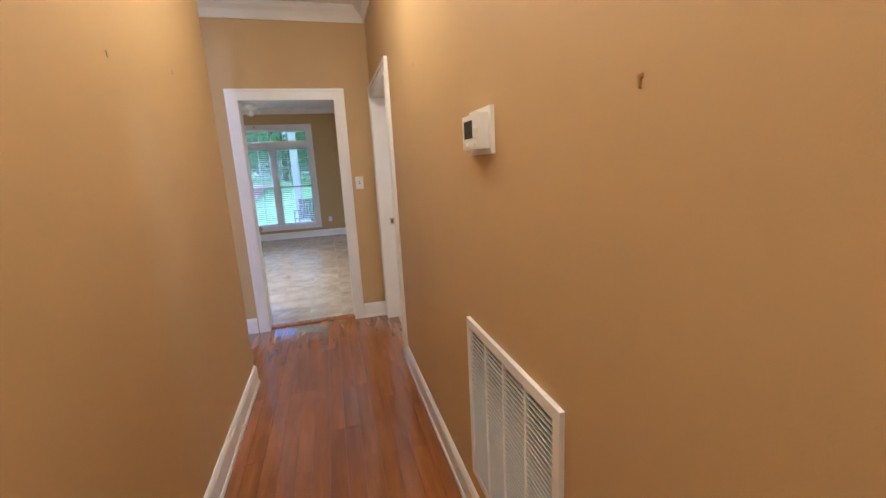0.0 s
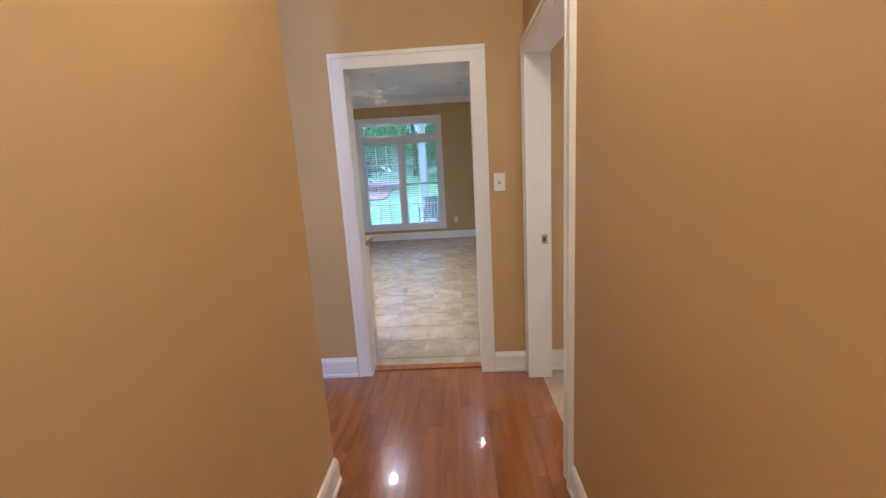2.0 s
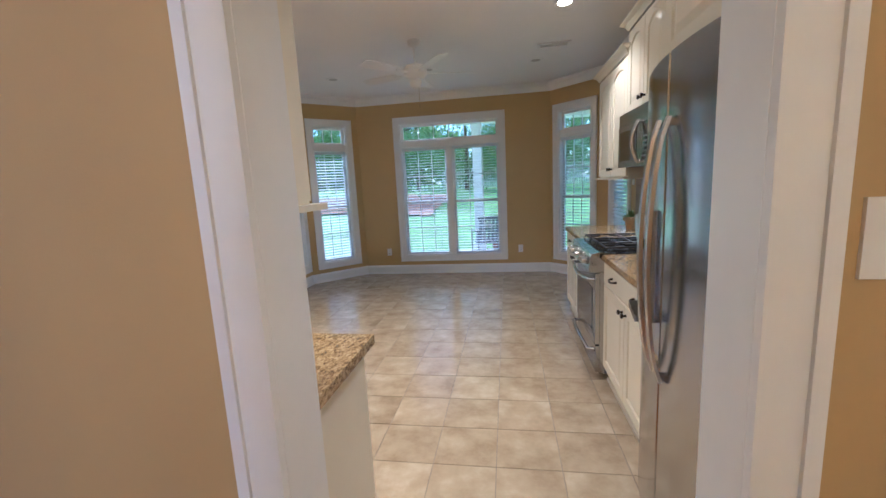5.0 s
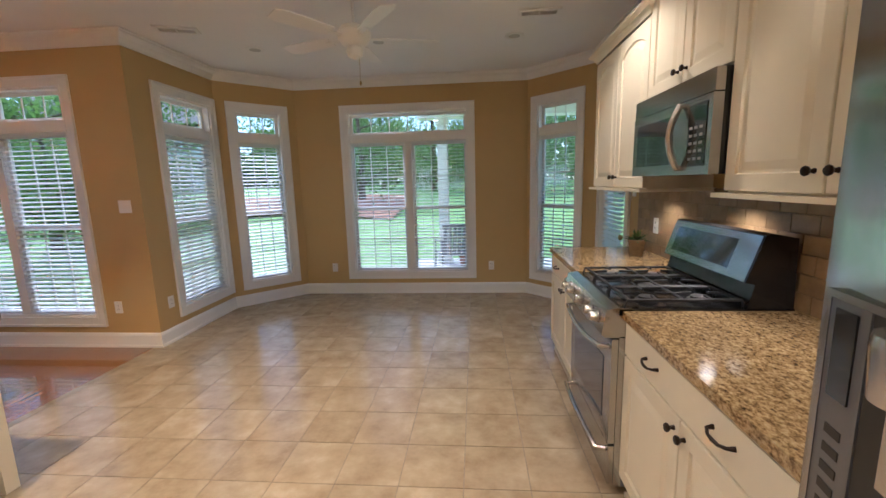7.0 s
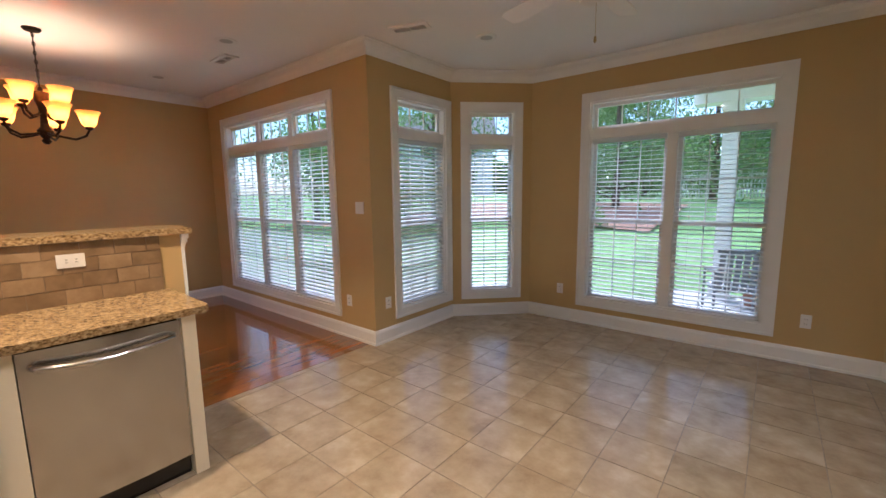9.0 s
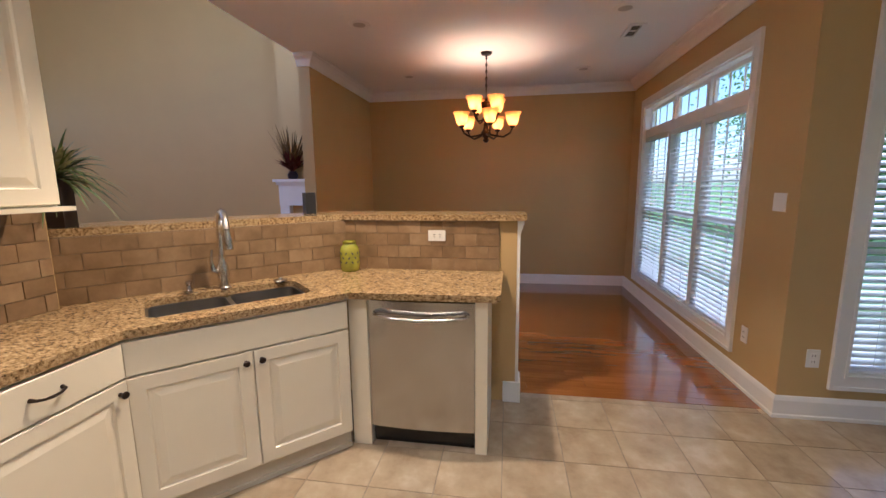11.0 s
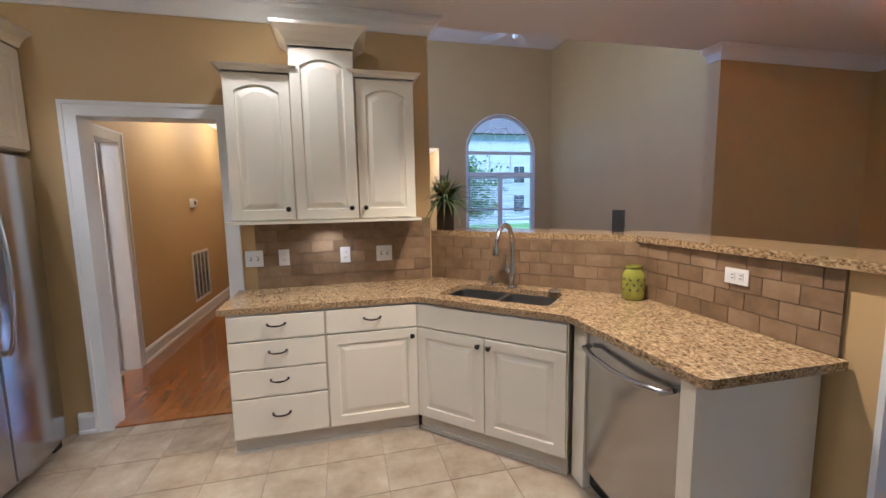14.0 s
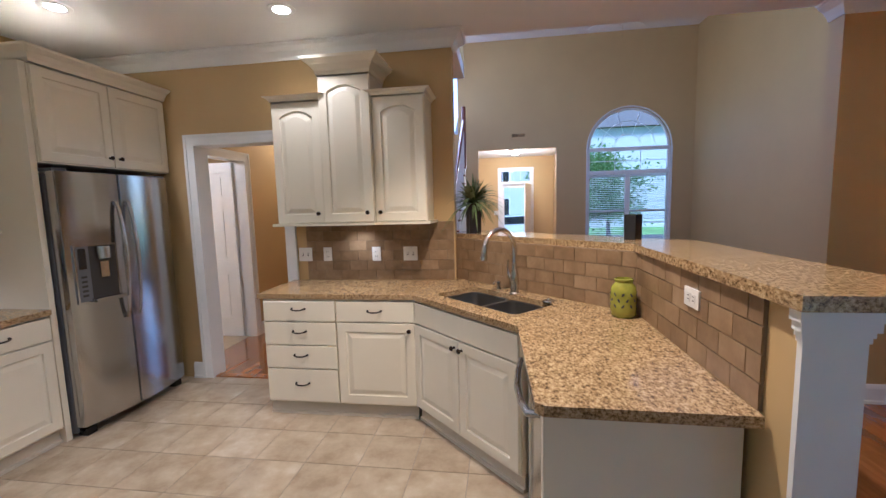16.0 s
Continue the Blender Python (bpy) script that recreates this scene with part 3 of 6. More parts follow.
for x, k, g in ((-0.487, "switch", 2), (-0.687, "outlet", 1), (-1.117, "outlet", 1), (-1.407, "switch", 2)):
    plate(pose(x, YS1 + 0.012, 1.14, 0, 0, 180), k, g)
plate(pose(-2.867, 5.03, 1.155, 0, 90, 90), label="white horizontal outlet plate on the tiled half wall")
plate(pose(XE - 0.012, 6.87, 1.14, 0, 0, -90))
plate(pose(XE, 7.35, 1.40, 0, 0, -90), "switch")


def grille(m, w, h, bars, cols, label, name="air_vent"):
    top = empty(name, m, label, "vent")
    f = 0.03 if w > 0.3 else 0.02
    boxes("frame", TRIM, [(-w / 2, -w / 2 + f, -0.014, 0, 0, h), (w / 2 - f, w / 2, -0.014, 0, 0, h), (-w / 2 + f, w / 2 - f, -0.014, 0, 0, f), (-w / 2 + f, w / 2 - f, -0.014, 0, h - f, h)]
          + [(-w / 2 + f + (w - 2 * f) * c / cols - 0.006, -w / 2 + f + (w - 2 * f) * c / cols + 0.006, -0.012, 0, f, h - f) for c in range(1, cols)], top, 0.002)
    # dark sheet on the uncut surface paints the shade behind the louvres
    boxes("louvre_shade", SLOT, [(-w / 2 + f, w / 2 - f, -0.002, 0.0, f, h - f)], top)
    bm = bmesh.new()
    for i in range(bars):
        z = f + (h - 2 * f) * (i + 0.5) / bars
        add_box(bm, -w / 2 + f, w / 2 - f, -0.008, 0.008, -0.0008, 0.0008, Matrix.Translation((0, -0.006, z)) @ Matrix.Rotation(radians(-28), 4, "X"))
    tagged(part("louvres", bm, TRIM, top), kind="stuff")
    return top


grille(pose(0.82, 0.30, 0.25, 0, 0, -90), 0.64, 0.66, 36, 4, "white louvred return air grille low on the wall", "return_air_grille")
reg = grille(pose(-2.58, YL, 3.04, 0, 0, 180), 0.36, 0.13, 6, 2, "small tan-painted wall register")
for ob in reg.children:
    if ob.name.split(".")[0] != "louvre_shade":
        ob.data.materials[0] = PAINT
for x, y, a in ((-2.42, 7.24, 20), (0.65, 7.31, 0), (-4.37, 6.59, 0)):
    grille(pose(x, y, CH - 0.001, 90, 0, a) @ pose(0, 0, -0.07), 0.34, 0.14, 4, 2, "white ceiling air register")

# thermostat
top = empty("thermostat", pose(0.82, 0.425, 1.555, 0, 0, -90), "white wall thermostat with a small grey screen", "thermostat")
boxes("back_plate", PLATE, [(-0.085, 0.085, -0.012, 0, -0.065, 0.065)], top, 0.006)
boxes("body", PLATE, [(-0.068, 0.068, -0.042, -0.012, -0.05, 0.048)], top, 0.014)
boxes("screen", DARKGLASS, [(-0.05, 0.018, -0.0435, -0.041, -0.018, 0.032)], top, 0.001)
tagged(boxes("buttons", TRIM, [(0.032, 0.05, -0.046, -0.041, 0.006, 0.018), (0.032, 0.05, -0.046, -0.041, -0.018, -0.006), (-0.048, -0.03, -0.046, -0.041, -0.04, -0.03), (-0.02, -0.002, -0.046, -0.041, -0.04, -0.03), (0.02, 0.045, -0.046, -0.041, -0.04, -0.03)], top, 0.002), kind="stuff")

# picture anchors left in the hall walls
for x, y, z, turn in ((-0.28, 0.9, 1.87, 90), (-0.28, 1.52, 1.95, 90), (0.82, 1.33, 1.95, -90), (0.82, -0.21, 1.57, -90)):
    top = empty("wall_anchor", pose(x, y, z, 0, 0, turn), "small leftover picture hook in the wall", "hook", "picture hooks")
    boxes("hook", BRASS, [(-0.0025, 0.0025, -0.002, 0, -0.010, 0.008), (-0.006, 0.006, -0.0015, 0, 0.004, 0.010)], top, 0.001)
top = empty("wall_anchor", pose(-1.22, YS0, 1.87), "small leftover nail in the wall", "hook", "picture hooks")
boxes("nail", SLOT, [(-0.005, 0.005, -0.01, 0, -0.005, 0.005)], top, 0.001)

# ---- cabinets ----
DEPTH = 0.60
CT = 0.92


def front(w, h, arch=0.0, t=0.02, raised=True):
    """A cabinet door with a raised panel: left-bottom at the origin, face towards -y."""
    bm = bmesh.new()
    K = 10

    def loop(inset, y, rise):
        pts = [(inset, inset), (w - inset, inset)]
        for k in range(K + 1):
            f = k / K
            x = (w - inset) + (2 * inset - w) * f
            pts.append((x, h - inset - rise + rise * math.sin(math.pi * f) ** 0.8))
        return [bm.verts.new((x, y, z)) for x, z in pts]
    r = 0.062 if raised else 0.0
    loops = [loop(0, 0, 0), loop(0, -t + 0.003, 0), loop(0.003, -t, 0)]
    if raised:
        loops += [loop(r, -t, arch), loop(r + 0.005, -t + 0.009, arch), loop(r + 0.014, -t + 0.009, arch), loop(r + 0.044, -t + 0.001, arch)]
    for a, b in zip(loops, loops[1:]):
        n = len(a)
        for i in range(n):
            bm.faces.new((a[i], a[(i + 1) % n], b[(i + 1) % n], b[i]))
    bm.faces.new(loops[-1])
    bm.faces.new(loops[0][::-1])
    return bm


def knob(x, y, z, parent):
    bm = bmesh.new()
    add_lathe(bm, [(0.009, 0), (0.007, 0.006), (0.006, 0.014), (0.014, 0.020), (0.016, 0.026), (0.013, 0.031), (0.003, 0.033)], n=12, m=pose(x, y, z, 90, 0, 0))
    part("knob", bm, BRONZE, parent, smooth=True)


def pull(x, y, z, parent, w=0.10):
    bm = bmesh.new()
    add_tube(bm, [(x - w / 2, y, z + 0.004), (x - w / 2 + 0.004, y - 0.02, z + 0.003), (x - w / 4, y - 0.029, z - 0.002), (x, y - 0.031, z - 0.003), (x + w / 4, y - 0.029, z - 0.002), (x + w / 2 - 0.004, y - 0.02, z + 0.003), (x + w / 2, y, z + 0.004)],
             [0.008, 0.0055, 0.005, 0.006, 0.005, 0.0055, 0.008], 8)
    part("handle", bm, BRONZE, parent, smooth=True)


def base_unit(m, w, layout, label, d=DEPTH):
    """layout: 'drawers', 'door_l'/'door_r' (drawer over one door), 'doors' (drawer over two), 'sink' (panel over two)."""
    top = empty("base_cabinet", m, label, "cabinet", "base cabinets")
    boxes("body", CREAM, [(0, w, -d, 0, 0.10, 0.882)], top)
    boxes("toe_kick", CREAM_SHADED, [(0, w, -d + 0.025, 0, 0, 0.10), (0, w, -d + 0.010, -d + 0.025, 0.0, 0.022)], top)
    y = -d - 0.001
    g = 0.006

    def put(nm, x0, x1, z0, z1, raised=False):
        ob = part(nm, front(x1 - x0, z1 - z0, 0, raised=raised), CREAM, top)
        ob.location = (x0, y, z0)
    if layout == "drawers":
        for z0, z1 in ((0.722, 0.868), (0.545, 0.712), (0.368, 0.535), (0.115, 0.358)):
            put("drawer", g, w - g, z0, z1)
            pull(w / 2, y - 0.02, (z0 + z1) / 2 + 0.015, top)
        return top
    put("drawer", g, w - g, 0.722, 0.868)
    if layout in ("doors", "sink"):
        put("door", g, w / 2 - 0.003, 0.115, 0.712, True)
        put("door", w / 2 + 0.003, w - g, 0.115, 0.712, True)
        knob(w / 2 - 0.035, y - 0.02, 0.665, top)
        knob(w / 2 + 0.035, y - 0.02, 0.665, top)
        if layout == "doors":
            pull(w * 0.28, y - 0.02, 0.80, top)
            pull(w * 0.72, y - 0.02, 0.80, top)
    else:
        put("door", g, w - g, 0.115, 0.712, True)
        knob(w - 0.04 if layout == "door_r" else 0.04, y - 0.02, 0.665, top)
        pull(w / 2, y - 0.02, 0.80, top)
    return top


# south run, seen from its front: x runs towards -x
base_unit(pose(-0.415, YS1 + 0.012, 0, 0, 0, 180), 0.56, "drawers", "cream cabinet with four drawers and dark pulls", 0.555)
base_unit(pose(-0.975, YS1 + 0.012, 0, 0, 0, 180), 0.575, "door_r", "cream cabinet with one drawer over a raised-panel door", 0.555)
# diagonal sink unit
base_unit(pose(-1.555 - 0.115, 3.945 - 0.115, 0, 0, 0, 135), 0.975, "sink", "cream corner sink cabinet with two raised-panel doors", 0.163)
# peninsula: end panels and dishwasher
PX = -2.275


def peninsula():
    ob = boxes("end_panel", CREAM, [(-2.86, PX, 5.335, 5.40, 0, 0.882)], None, 0.003)
    tagged(ob, "cream painted end panel beside the dishwasher", "panel")
    ob = boxes("filler_panel", CREAM, [(-2.86, PX - 0.004, 4.628, 4.735, 0, 0.882)], None, 0.003)
    tagged(ob, "cream painted filler panel beside the dishwasher", "panel")


peninsula()
top = empty("dishwasher", pose(-2.86, 4.74, 0, 0, 0, 90), "stainless steel dishwasher with a curved bar handle", "dishwasher")
bm = bmesh.new()
K = 12
W, fy = 0.592, -0.595
prof = [(fy + 0.02 - 0.014 * math.sin(math.pi * k / K), W * k / K) for k in range(K + 1)]
lo = [bm.verts.new((x, y, 0.12)) for y, x in prof]
hi = [bm.verts.new((x, y, 0.865)) for y, x in prof]
bl = [bm.verts.new((x, -0.55, z)) for x, z in ((0, 0.12), (W, 0.12), (W, 0.865), (0, 0.865))]
for k in range(K):
    bm.faces.new((lo[k], lo[k + 1], hi[k + 1], hi[k]))
bm.faces.new([*lo[::-1], bl[0], bl[1]])
bm.faces.new([*hi, bl[2], bl[3]])
bm.faces.new((lo[0], hi[0], bl[3], bl[0]))
bm.faces.new((lo[-1], bl[1], bl[2], hi[-1]))
bm.faces.new(bl)
part("door", bm, STEEL_V, top, smooth=True)
boxes("body", BLACK, [(0.005, W - 0.005, -0.545, 0, 0.02, 0.875)], top)
boxes("kick_plate", BLACK, [(0.005, W - 0.005, -0.53, -0.50, 0.0, 0.115)], top)
bm = bmesh.new()
add_tube(bm, [(0.04, fy + 0.01, 0.80), (0.05, fy - 0.03, 0.797), (0.15, fy - 0.048, 0.785), (W / 2, fy - 0.056, 0.778), (W - 0.15, fy - 0.048, 0.785), (W - 0.05, fy - 0.03, 0.797), (W - 0.04, fy + 0.01, 0.80)], [0.012, 0.013, 0.014, 0.015, 0.014, 0.013, 0.012], 10)
part("handle", bm, STEEL_H, top, smooth=True)

# east run
base_unit(pose(XE, 7.22, 0, 0, 0, -90), 0.95, "doors", "cream cabinet with drawer and doors beyond the range", 0.70)
base_unit(pose(XE, 5.475, 0, 0, 0, -90), 1.02, "doors", "cream cabinet with a drawer over two raised-panel doors", 0.70)


def slab(name, outline, z0, z1, label, hole=None):
    bm = bmesh.new()
    add_prism(bm, outline, z0, z1)
    ob = part(name, bm, GRANITE, bevel=0.006)
    if hole:
        cut = bpy.data.meshes.new("cut")
        b2 = bmesh.new()
        add_prism(b2, hole, z0 - 0.1, z1 + 0.1)
        bmesh.ops.recalc_face_normals(b2, faces=b2.faces)
        b2.to_mesh(cut)
        b2.free()
        cutter = new("cutter", cut)
        mod = ob.modifiers.new("sink", "BOOLEAN")
        mod.operation, mod.object, mod.solver = "DIFFERENCE", cutter, "EXACT"
        dg = bpy.context.evaluated_depsgraph_get()
        me = bpy.data.meshes.new_from_object(ob.evaluated_get(dg))
        ob.modifiers.clear()
        ob.data = me
        bpy.data.objects.remove(cutter)
    return tagged(ob, label, "countertop")


UD = Vector((-0.713, 0.701))   # along the diagonal
VD = Vector((-0.701, -0.713))  # towards the half wall
SC = Vector((-2.085, 4.065))    # sink centre


def on_diag(u, v):
    p = SC + UD * u + VD * v
    return (p.x, p.y)


def rounded(u0, u1, v0, v1, r=0.05):
    pts = []
    for cu, cv, a0 in ((u1 - r, v1 - r, 0), (u0 + r, v1 - r, 90), (u0 + r, v0 + r, 180), (u1 - r, v0 + r, 270)):
        for k in range(5):
            a = radians(a0 + 22.5 * k)
            pts.append((cu + r * math.cos(a), cv + r * math.sin(a)))
    return pts


slab("countertop", [(-0.375, 3.392), (-0.375, 3.965), (-1.545, 3.975), (-2.225, 4.655), (-2.245, 5.44), (-2.27, 5.465), (-2.868, 5.475), (-2.868, 4.385), (-1.80, 3.335), (-1.785, 3.392)], 0.884, CT,
     "speckled brown granite countertop with a corner sink", [on_diag(u, v) for u, v in rounded(-0.37, 0.37, -0.185, 0.185)])
slab("countertop", [(0.755, 6.243), (XE - 0.012, 6.243), (XE - 0.012, 7.25), (0.755, 7.25)], 0.884, CT, "speckled brown granite countertop beyond the range")
slab("countertop", [(0.755, 4.455), (XE - 0.012, 4.455), (XE - 0.012, 5.475), (0.755, 5.475)], 0.884, CT, "speckled brown granite countertop beside the refrigerator")
slab("bar_top", [(-1.785, 3.30), (-2.855, 4.35), (-2.845, 5.62), (-3.24, 5.62), (-3.24, 4.20), (-2.06, 3.04), (-1.785, 3.04), (-1.785, 3.24)], 1.256, 1.295, "raised speckled granite bar ledge on the half wall")

# sink
top = empty("kitchen_sink", pose(SC.x, SC.y, 0.884), "double-bowl stainless steel undermount sink", "sink")
bm = bmesh.new()
for u0, u1 in ((-0.36, -0.012), (0.012, 0.36)):
    loops = []
    for ins, z in ((-0.012, -0.001), (0.0, -0.001), (0.006, -0.15), (0.03, -0.175)):
        loops.append([bm.verts.new((*(UD * u + VD * v), z)) for u, v in rounded(u0 + ins, u1 - ins, -0.175 + ins, 0.175 - ins)])
    for a, b in zip(loops, loops[1:]):
        for i in range(len(a)):
            bm.faces.new((a[i], a[(i + 1) % len(a)], b[(i + 1) % len(b)], b[i]))
    bm.faces.new(loops[-1])
    c = UD * (u0 + u1) / 2
    add_lathe(bm, [(0.04, -0.1745), (0.045, -0.172), (0.02, -0.1735)], (c.x, c.y, 0), 14)
part("bowls", bm, plain("satin sink steel", (0.30, 0.30, 0.30), 0.34, 1.0, bump=0), top, smooth=True)

# faucet and its companions
fp = SC + VD * 0.215 + UD * 0.0
top = empty("kitchen_faucet", pose(fp.x, fp.y, CT, 0, 0, 45), "brushed nickel gooseneck pull-down faucet", "faucet")
bm = bmesh.new()
add_lathe(bm, [(0.03, 0), (0.03, 0.006), (0.024, 0.012), (0.022, 0.05), (0.026, 0.075), (0.024, 0.11), (0.016, 0.14), (0.013, 0.16)], n=16)
arc = [(0, 0, 0.15), (0, 0, 0.25)] + [(0.115 - 0.115 * math.cos(a), 0, 0.27 + 0.115 * math.sin(a)) for a in [math.pi * k / 10 for k in range(0, 10)]]
add_tube(bm, arc, 0.014, 12)
e = Vector(arc[-1])
add_tube(bm, [e, e + Vector((0.006, 0, -0.03)), e + Vector((0.012, 0, -0.075)), e + Vector((0.014, 0, -0.085))], [0.013, 0.016, 0.020, 0.017], 12)
part("spout", bm, CHROME, top, smooth=True)
bm = bmesh.new()
add_tube(bm, [(0, -0.02, 0.085), (0.0, -0.04, 0.10), (0.004, -0.047, 0.14), (0.008, -0.04, 0.20)], [0.012, 0.012, 0.008, 0.005], 8)
part("lever", bm, CHROME, top, smooth=True)
top.scale = (1.18, 1.18, 1.15)
sp = SC + VD * 0.235 - UD * 0.17
top = empty("soap_dispenser", pose(sp.x, sp.y, CT, 0, 0, 45), "brushed nickel soap dispenser beside the sink", "dispenser")
bm = bmesh.new()
add_lathe(bm, [(0.02, 0), (0.02, 0.01), (0.013, 0.018), (0.012, 0.045), (0.017, 0.05), (0.015, 0.06), (0.004, 0.065)], n=14)
add_tube(bm, [(0, 0, 0.055), (0.03, 0, 0.062), (0.05, 0, 0.055), (0.055, 0, 0.045)], 0.005, 8)
part("pump", bm, CHROME, top, smooth=True)
sp = SC + VD * 0.20 + UD * 0.30
top = empty("sink_stopper", pose(sp.x, sp.y, CT), "round metal sink stopper lying on the counter", "stopper")
bm = bmesh.new()
add_lathe(bm, [(0.04, 0), (0.042, 0.006), (0.03, 0.012), (0.012, 0.016), (0.011, 0.022), (0.004, 0.024)], n=18)
part("disc", bm, CHROME, top, smooth=True)

# yellow-green pierced lantern jar
top = empty("lantern_jar", pose(-2.785, 4.445, CT), "yellow-green glazed pierced ceramic lantern jar", "jar")
GREEN = plain("yellow-green glaze", (0.33, 0.33, 0.03), 0.14, var=0.25, scale=12, coat=0.5, bump=0)
bm = bmesh.new()
add_lathe(bm, [(0.052, 0), (0.062, 0.01), (0.066, 0.05), (0.066, 0.12), (0.060, 0.16), (0.046, 0.178), (0.043, 0.186), (0.047, 0.192), (0.047, 0.202), (0.040, 0.203), (0.038, 0.15)], n=24)
part("body", bm, GREEN, top, smooth=True)
bm = bmesh.new()
for row, z in enumerate((0.065, 0.095, 0.125)):
    for k in range(10):
        a = 2 * math.pi * (k + 0.5 * (row % 2)) / 10
        add_lathe(bm, [(0.001, -0.011), (0.0045, -0.005), (0.0055, 0), (0.0045, 0.005), (0.001, 0.011)], n=8, m=Matrix.Rotation(a, 4, "Z") @ pose(0.0665, 0, z, 35 if k % 2 else -35, 0, 0) @ Matrix.Diagonal((0.25, 1, 1, 1)))
part("piercings", bm, SLOT, top)

# ---- wall cabinets ----


def wall_unit(m, w, z0, z1, doors, arch, label, d=0.32, knobs=True, crown=0.06, rail=True, cheek=(0.03, 0.03)):
    top = empty("wall_cabinet", m, label, "cabinet", "wall cabinets")
    boxes("body", CREAM, [(0, w, -d + 0.02, 0, z0, z1)], top)
    dw = w / doors
    y = -d + 0.019
    for i in range(doors):
        ob = part("door", front(dw - 0.008, z1 - z0 - 0.02, arch), CREAM, top)
        ob.location = (dw * i + 0.004, y, z0 + 0.008)
        if knobs:
            if doors == 1:
                kx = w - 0.045 if knobs == "r" else 0.045
            else:
                kx = dw * (i + 1) - 0.04 if i % 2 == 0 else dw * i + 0.04
            knob(kx, y - 0.02, z0 + 0.075, top)
    if crown:
        bm = bmesh.new()
        k = crown
        pr = [(0, 0), (0.006, 0), (0.012, k * 0.25), (0.25 * k + 0.012, k * 0.6), (0.55 * k + 0.02, k * 0.85), (0.55 * k + 0.026, k), (0, k)]
        add_sweep(bm, pr, [(0, 0, z1), (0, -d, z1), (w, -d, z1), (w, 0, z1)])
        add_box(bm, 0, w, -d, 0, z1 + k - 0.004, z1 + k)
        part("crown", bm, CREAM, top)
    if rail:
        boxes("light_rail", CREAM, [(-cheek[0], w + cheek[1], -d - 0.03, 0, z0 - 0.018, z0)], top, 0.004)
    return top


wall_unit(pose(-0.43, YS1, 0, 0, 0, 180), 0.392, 1.415, 2.335, 1, 0.045, "cream wall cabinet with an arched raised-panel door", knobs="r", crown=0.035, cheek=(0.03, 0))
wall_unit(pose(-0.823, YS1, 0, 0, 0, 180), 0.395, 1.415, 2.495, 1, 0.045, "tall cream middle wall cabinet with a crown moulding", d=0.345, knobs="r", crown=0.115, cheek=(0, 0))
wall_unit(pose(-1.22, YS1, 0, 0, 0, 180), 0.39, 1.415, 2.335, 1, 0.045, "cream wall cabinet with an arched raised-panel door", knobs="l", crown=0.035, cheek=(0, 0.03))
wall_unit(pose(XE, 7.20, 0, 0, 0, -90), 1.01, 1.435, 2.40, 2, 0.05, "cream double wall cabinet with arched doors", d=0.395)
wall_unit(pose(XE, 6.19, 0, 0, 0, -90), 0.78, 1.925, 2.56, 2, 0.05, "cream wall cabinet over the microwave", d=0.395, rail=False)
wall_unit(pose(XE, 5.405, 0, 0, 0, -90), 0.95, 1.435, 2.40, 2, 0.05, "cream double wall cabinet beside the refrigerator", d=0.395)
wall_unit(pose(XE, 4.41, 0, 0, 0, -90), 1.02, 1.868, 2.485, 2, 0.0, "cream cabinet above the refrigerator", d=0.745, rail=False, crown=0.09)
tagged(boxes("fridge_panel", CREAM, [(0.775, XE, 4.412, 4.450, 0, 2.485)], None, 0.002), "tall cream panel beside the refrigerator", "panel")

# ---- refrigerator ----
top = empty("refrigerator", pose(1.40, 4.398, 0, 0, 0, -90), "stainless side-by-side refrigerator with an ice dispenser", "refrigerator")
GREY = plain("dark grey cabinet side", (0.10, 0.10, 0.105), 0.4, bump=0.02)
FW, FD = 0.900, 0.645
SPLIT = 0.388
boxes("body", GREY, [(0, FW, -FD, 0.06, 0.03, 1.80)], top, 0.004)


def bow(x):
    """Depth of the one curve that runs across both doors."""
    f = min(1.0, max(0.0, x / FW))
    return -FD - 0.066 - 0.066 * math.sin(math.pi * f) ** 0.85


def fridge_door(x0, x1):
    bm = bmesh.new()
    K = 14
    out = [(x0, -FD - 0.008), (x0, bow(x0) + 0.014)]
    out += [(x, bow(x)) for x in (x0 + 0.006 + (x1 - x0 - 0.012) * k / K for k in range(K + 1))]
    out += [(x1, bow(x1) + 0.014), (x1, -FD - 0.008)]
    add_prism(bm, out, 0.075, 1.815)
    return part("door", bm, STEEL_V, top, smooth=True)


fridge_door(0.004, SPLIT - 0.004)
fridge_door(SPLIT + 0.004, FW - 0.004)
boxes("gasket", SLOT, [(0.02, FW - 0.02, -FD - 0.008, -FD, 0.09, 1.80), (SPLIT - 0.004, SPLIT + 0.004, -FD - 0.09, -FD, 0.08, 1.81)], top)
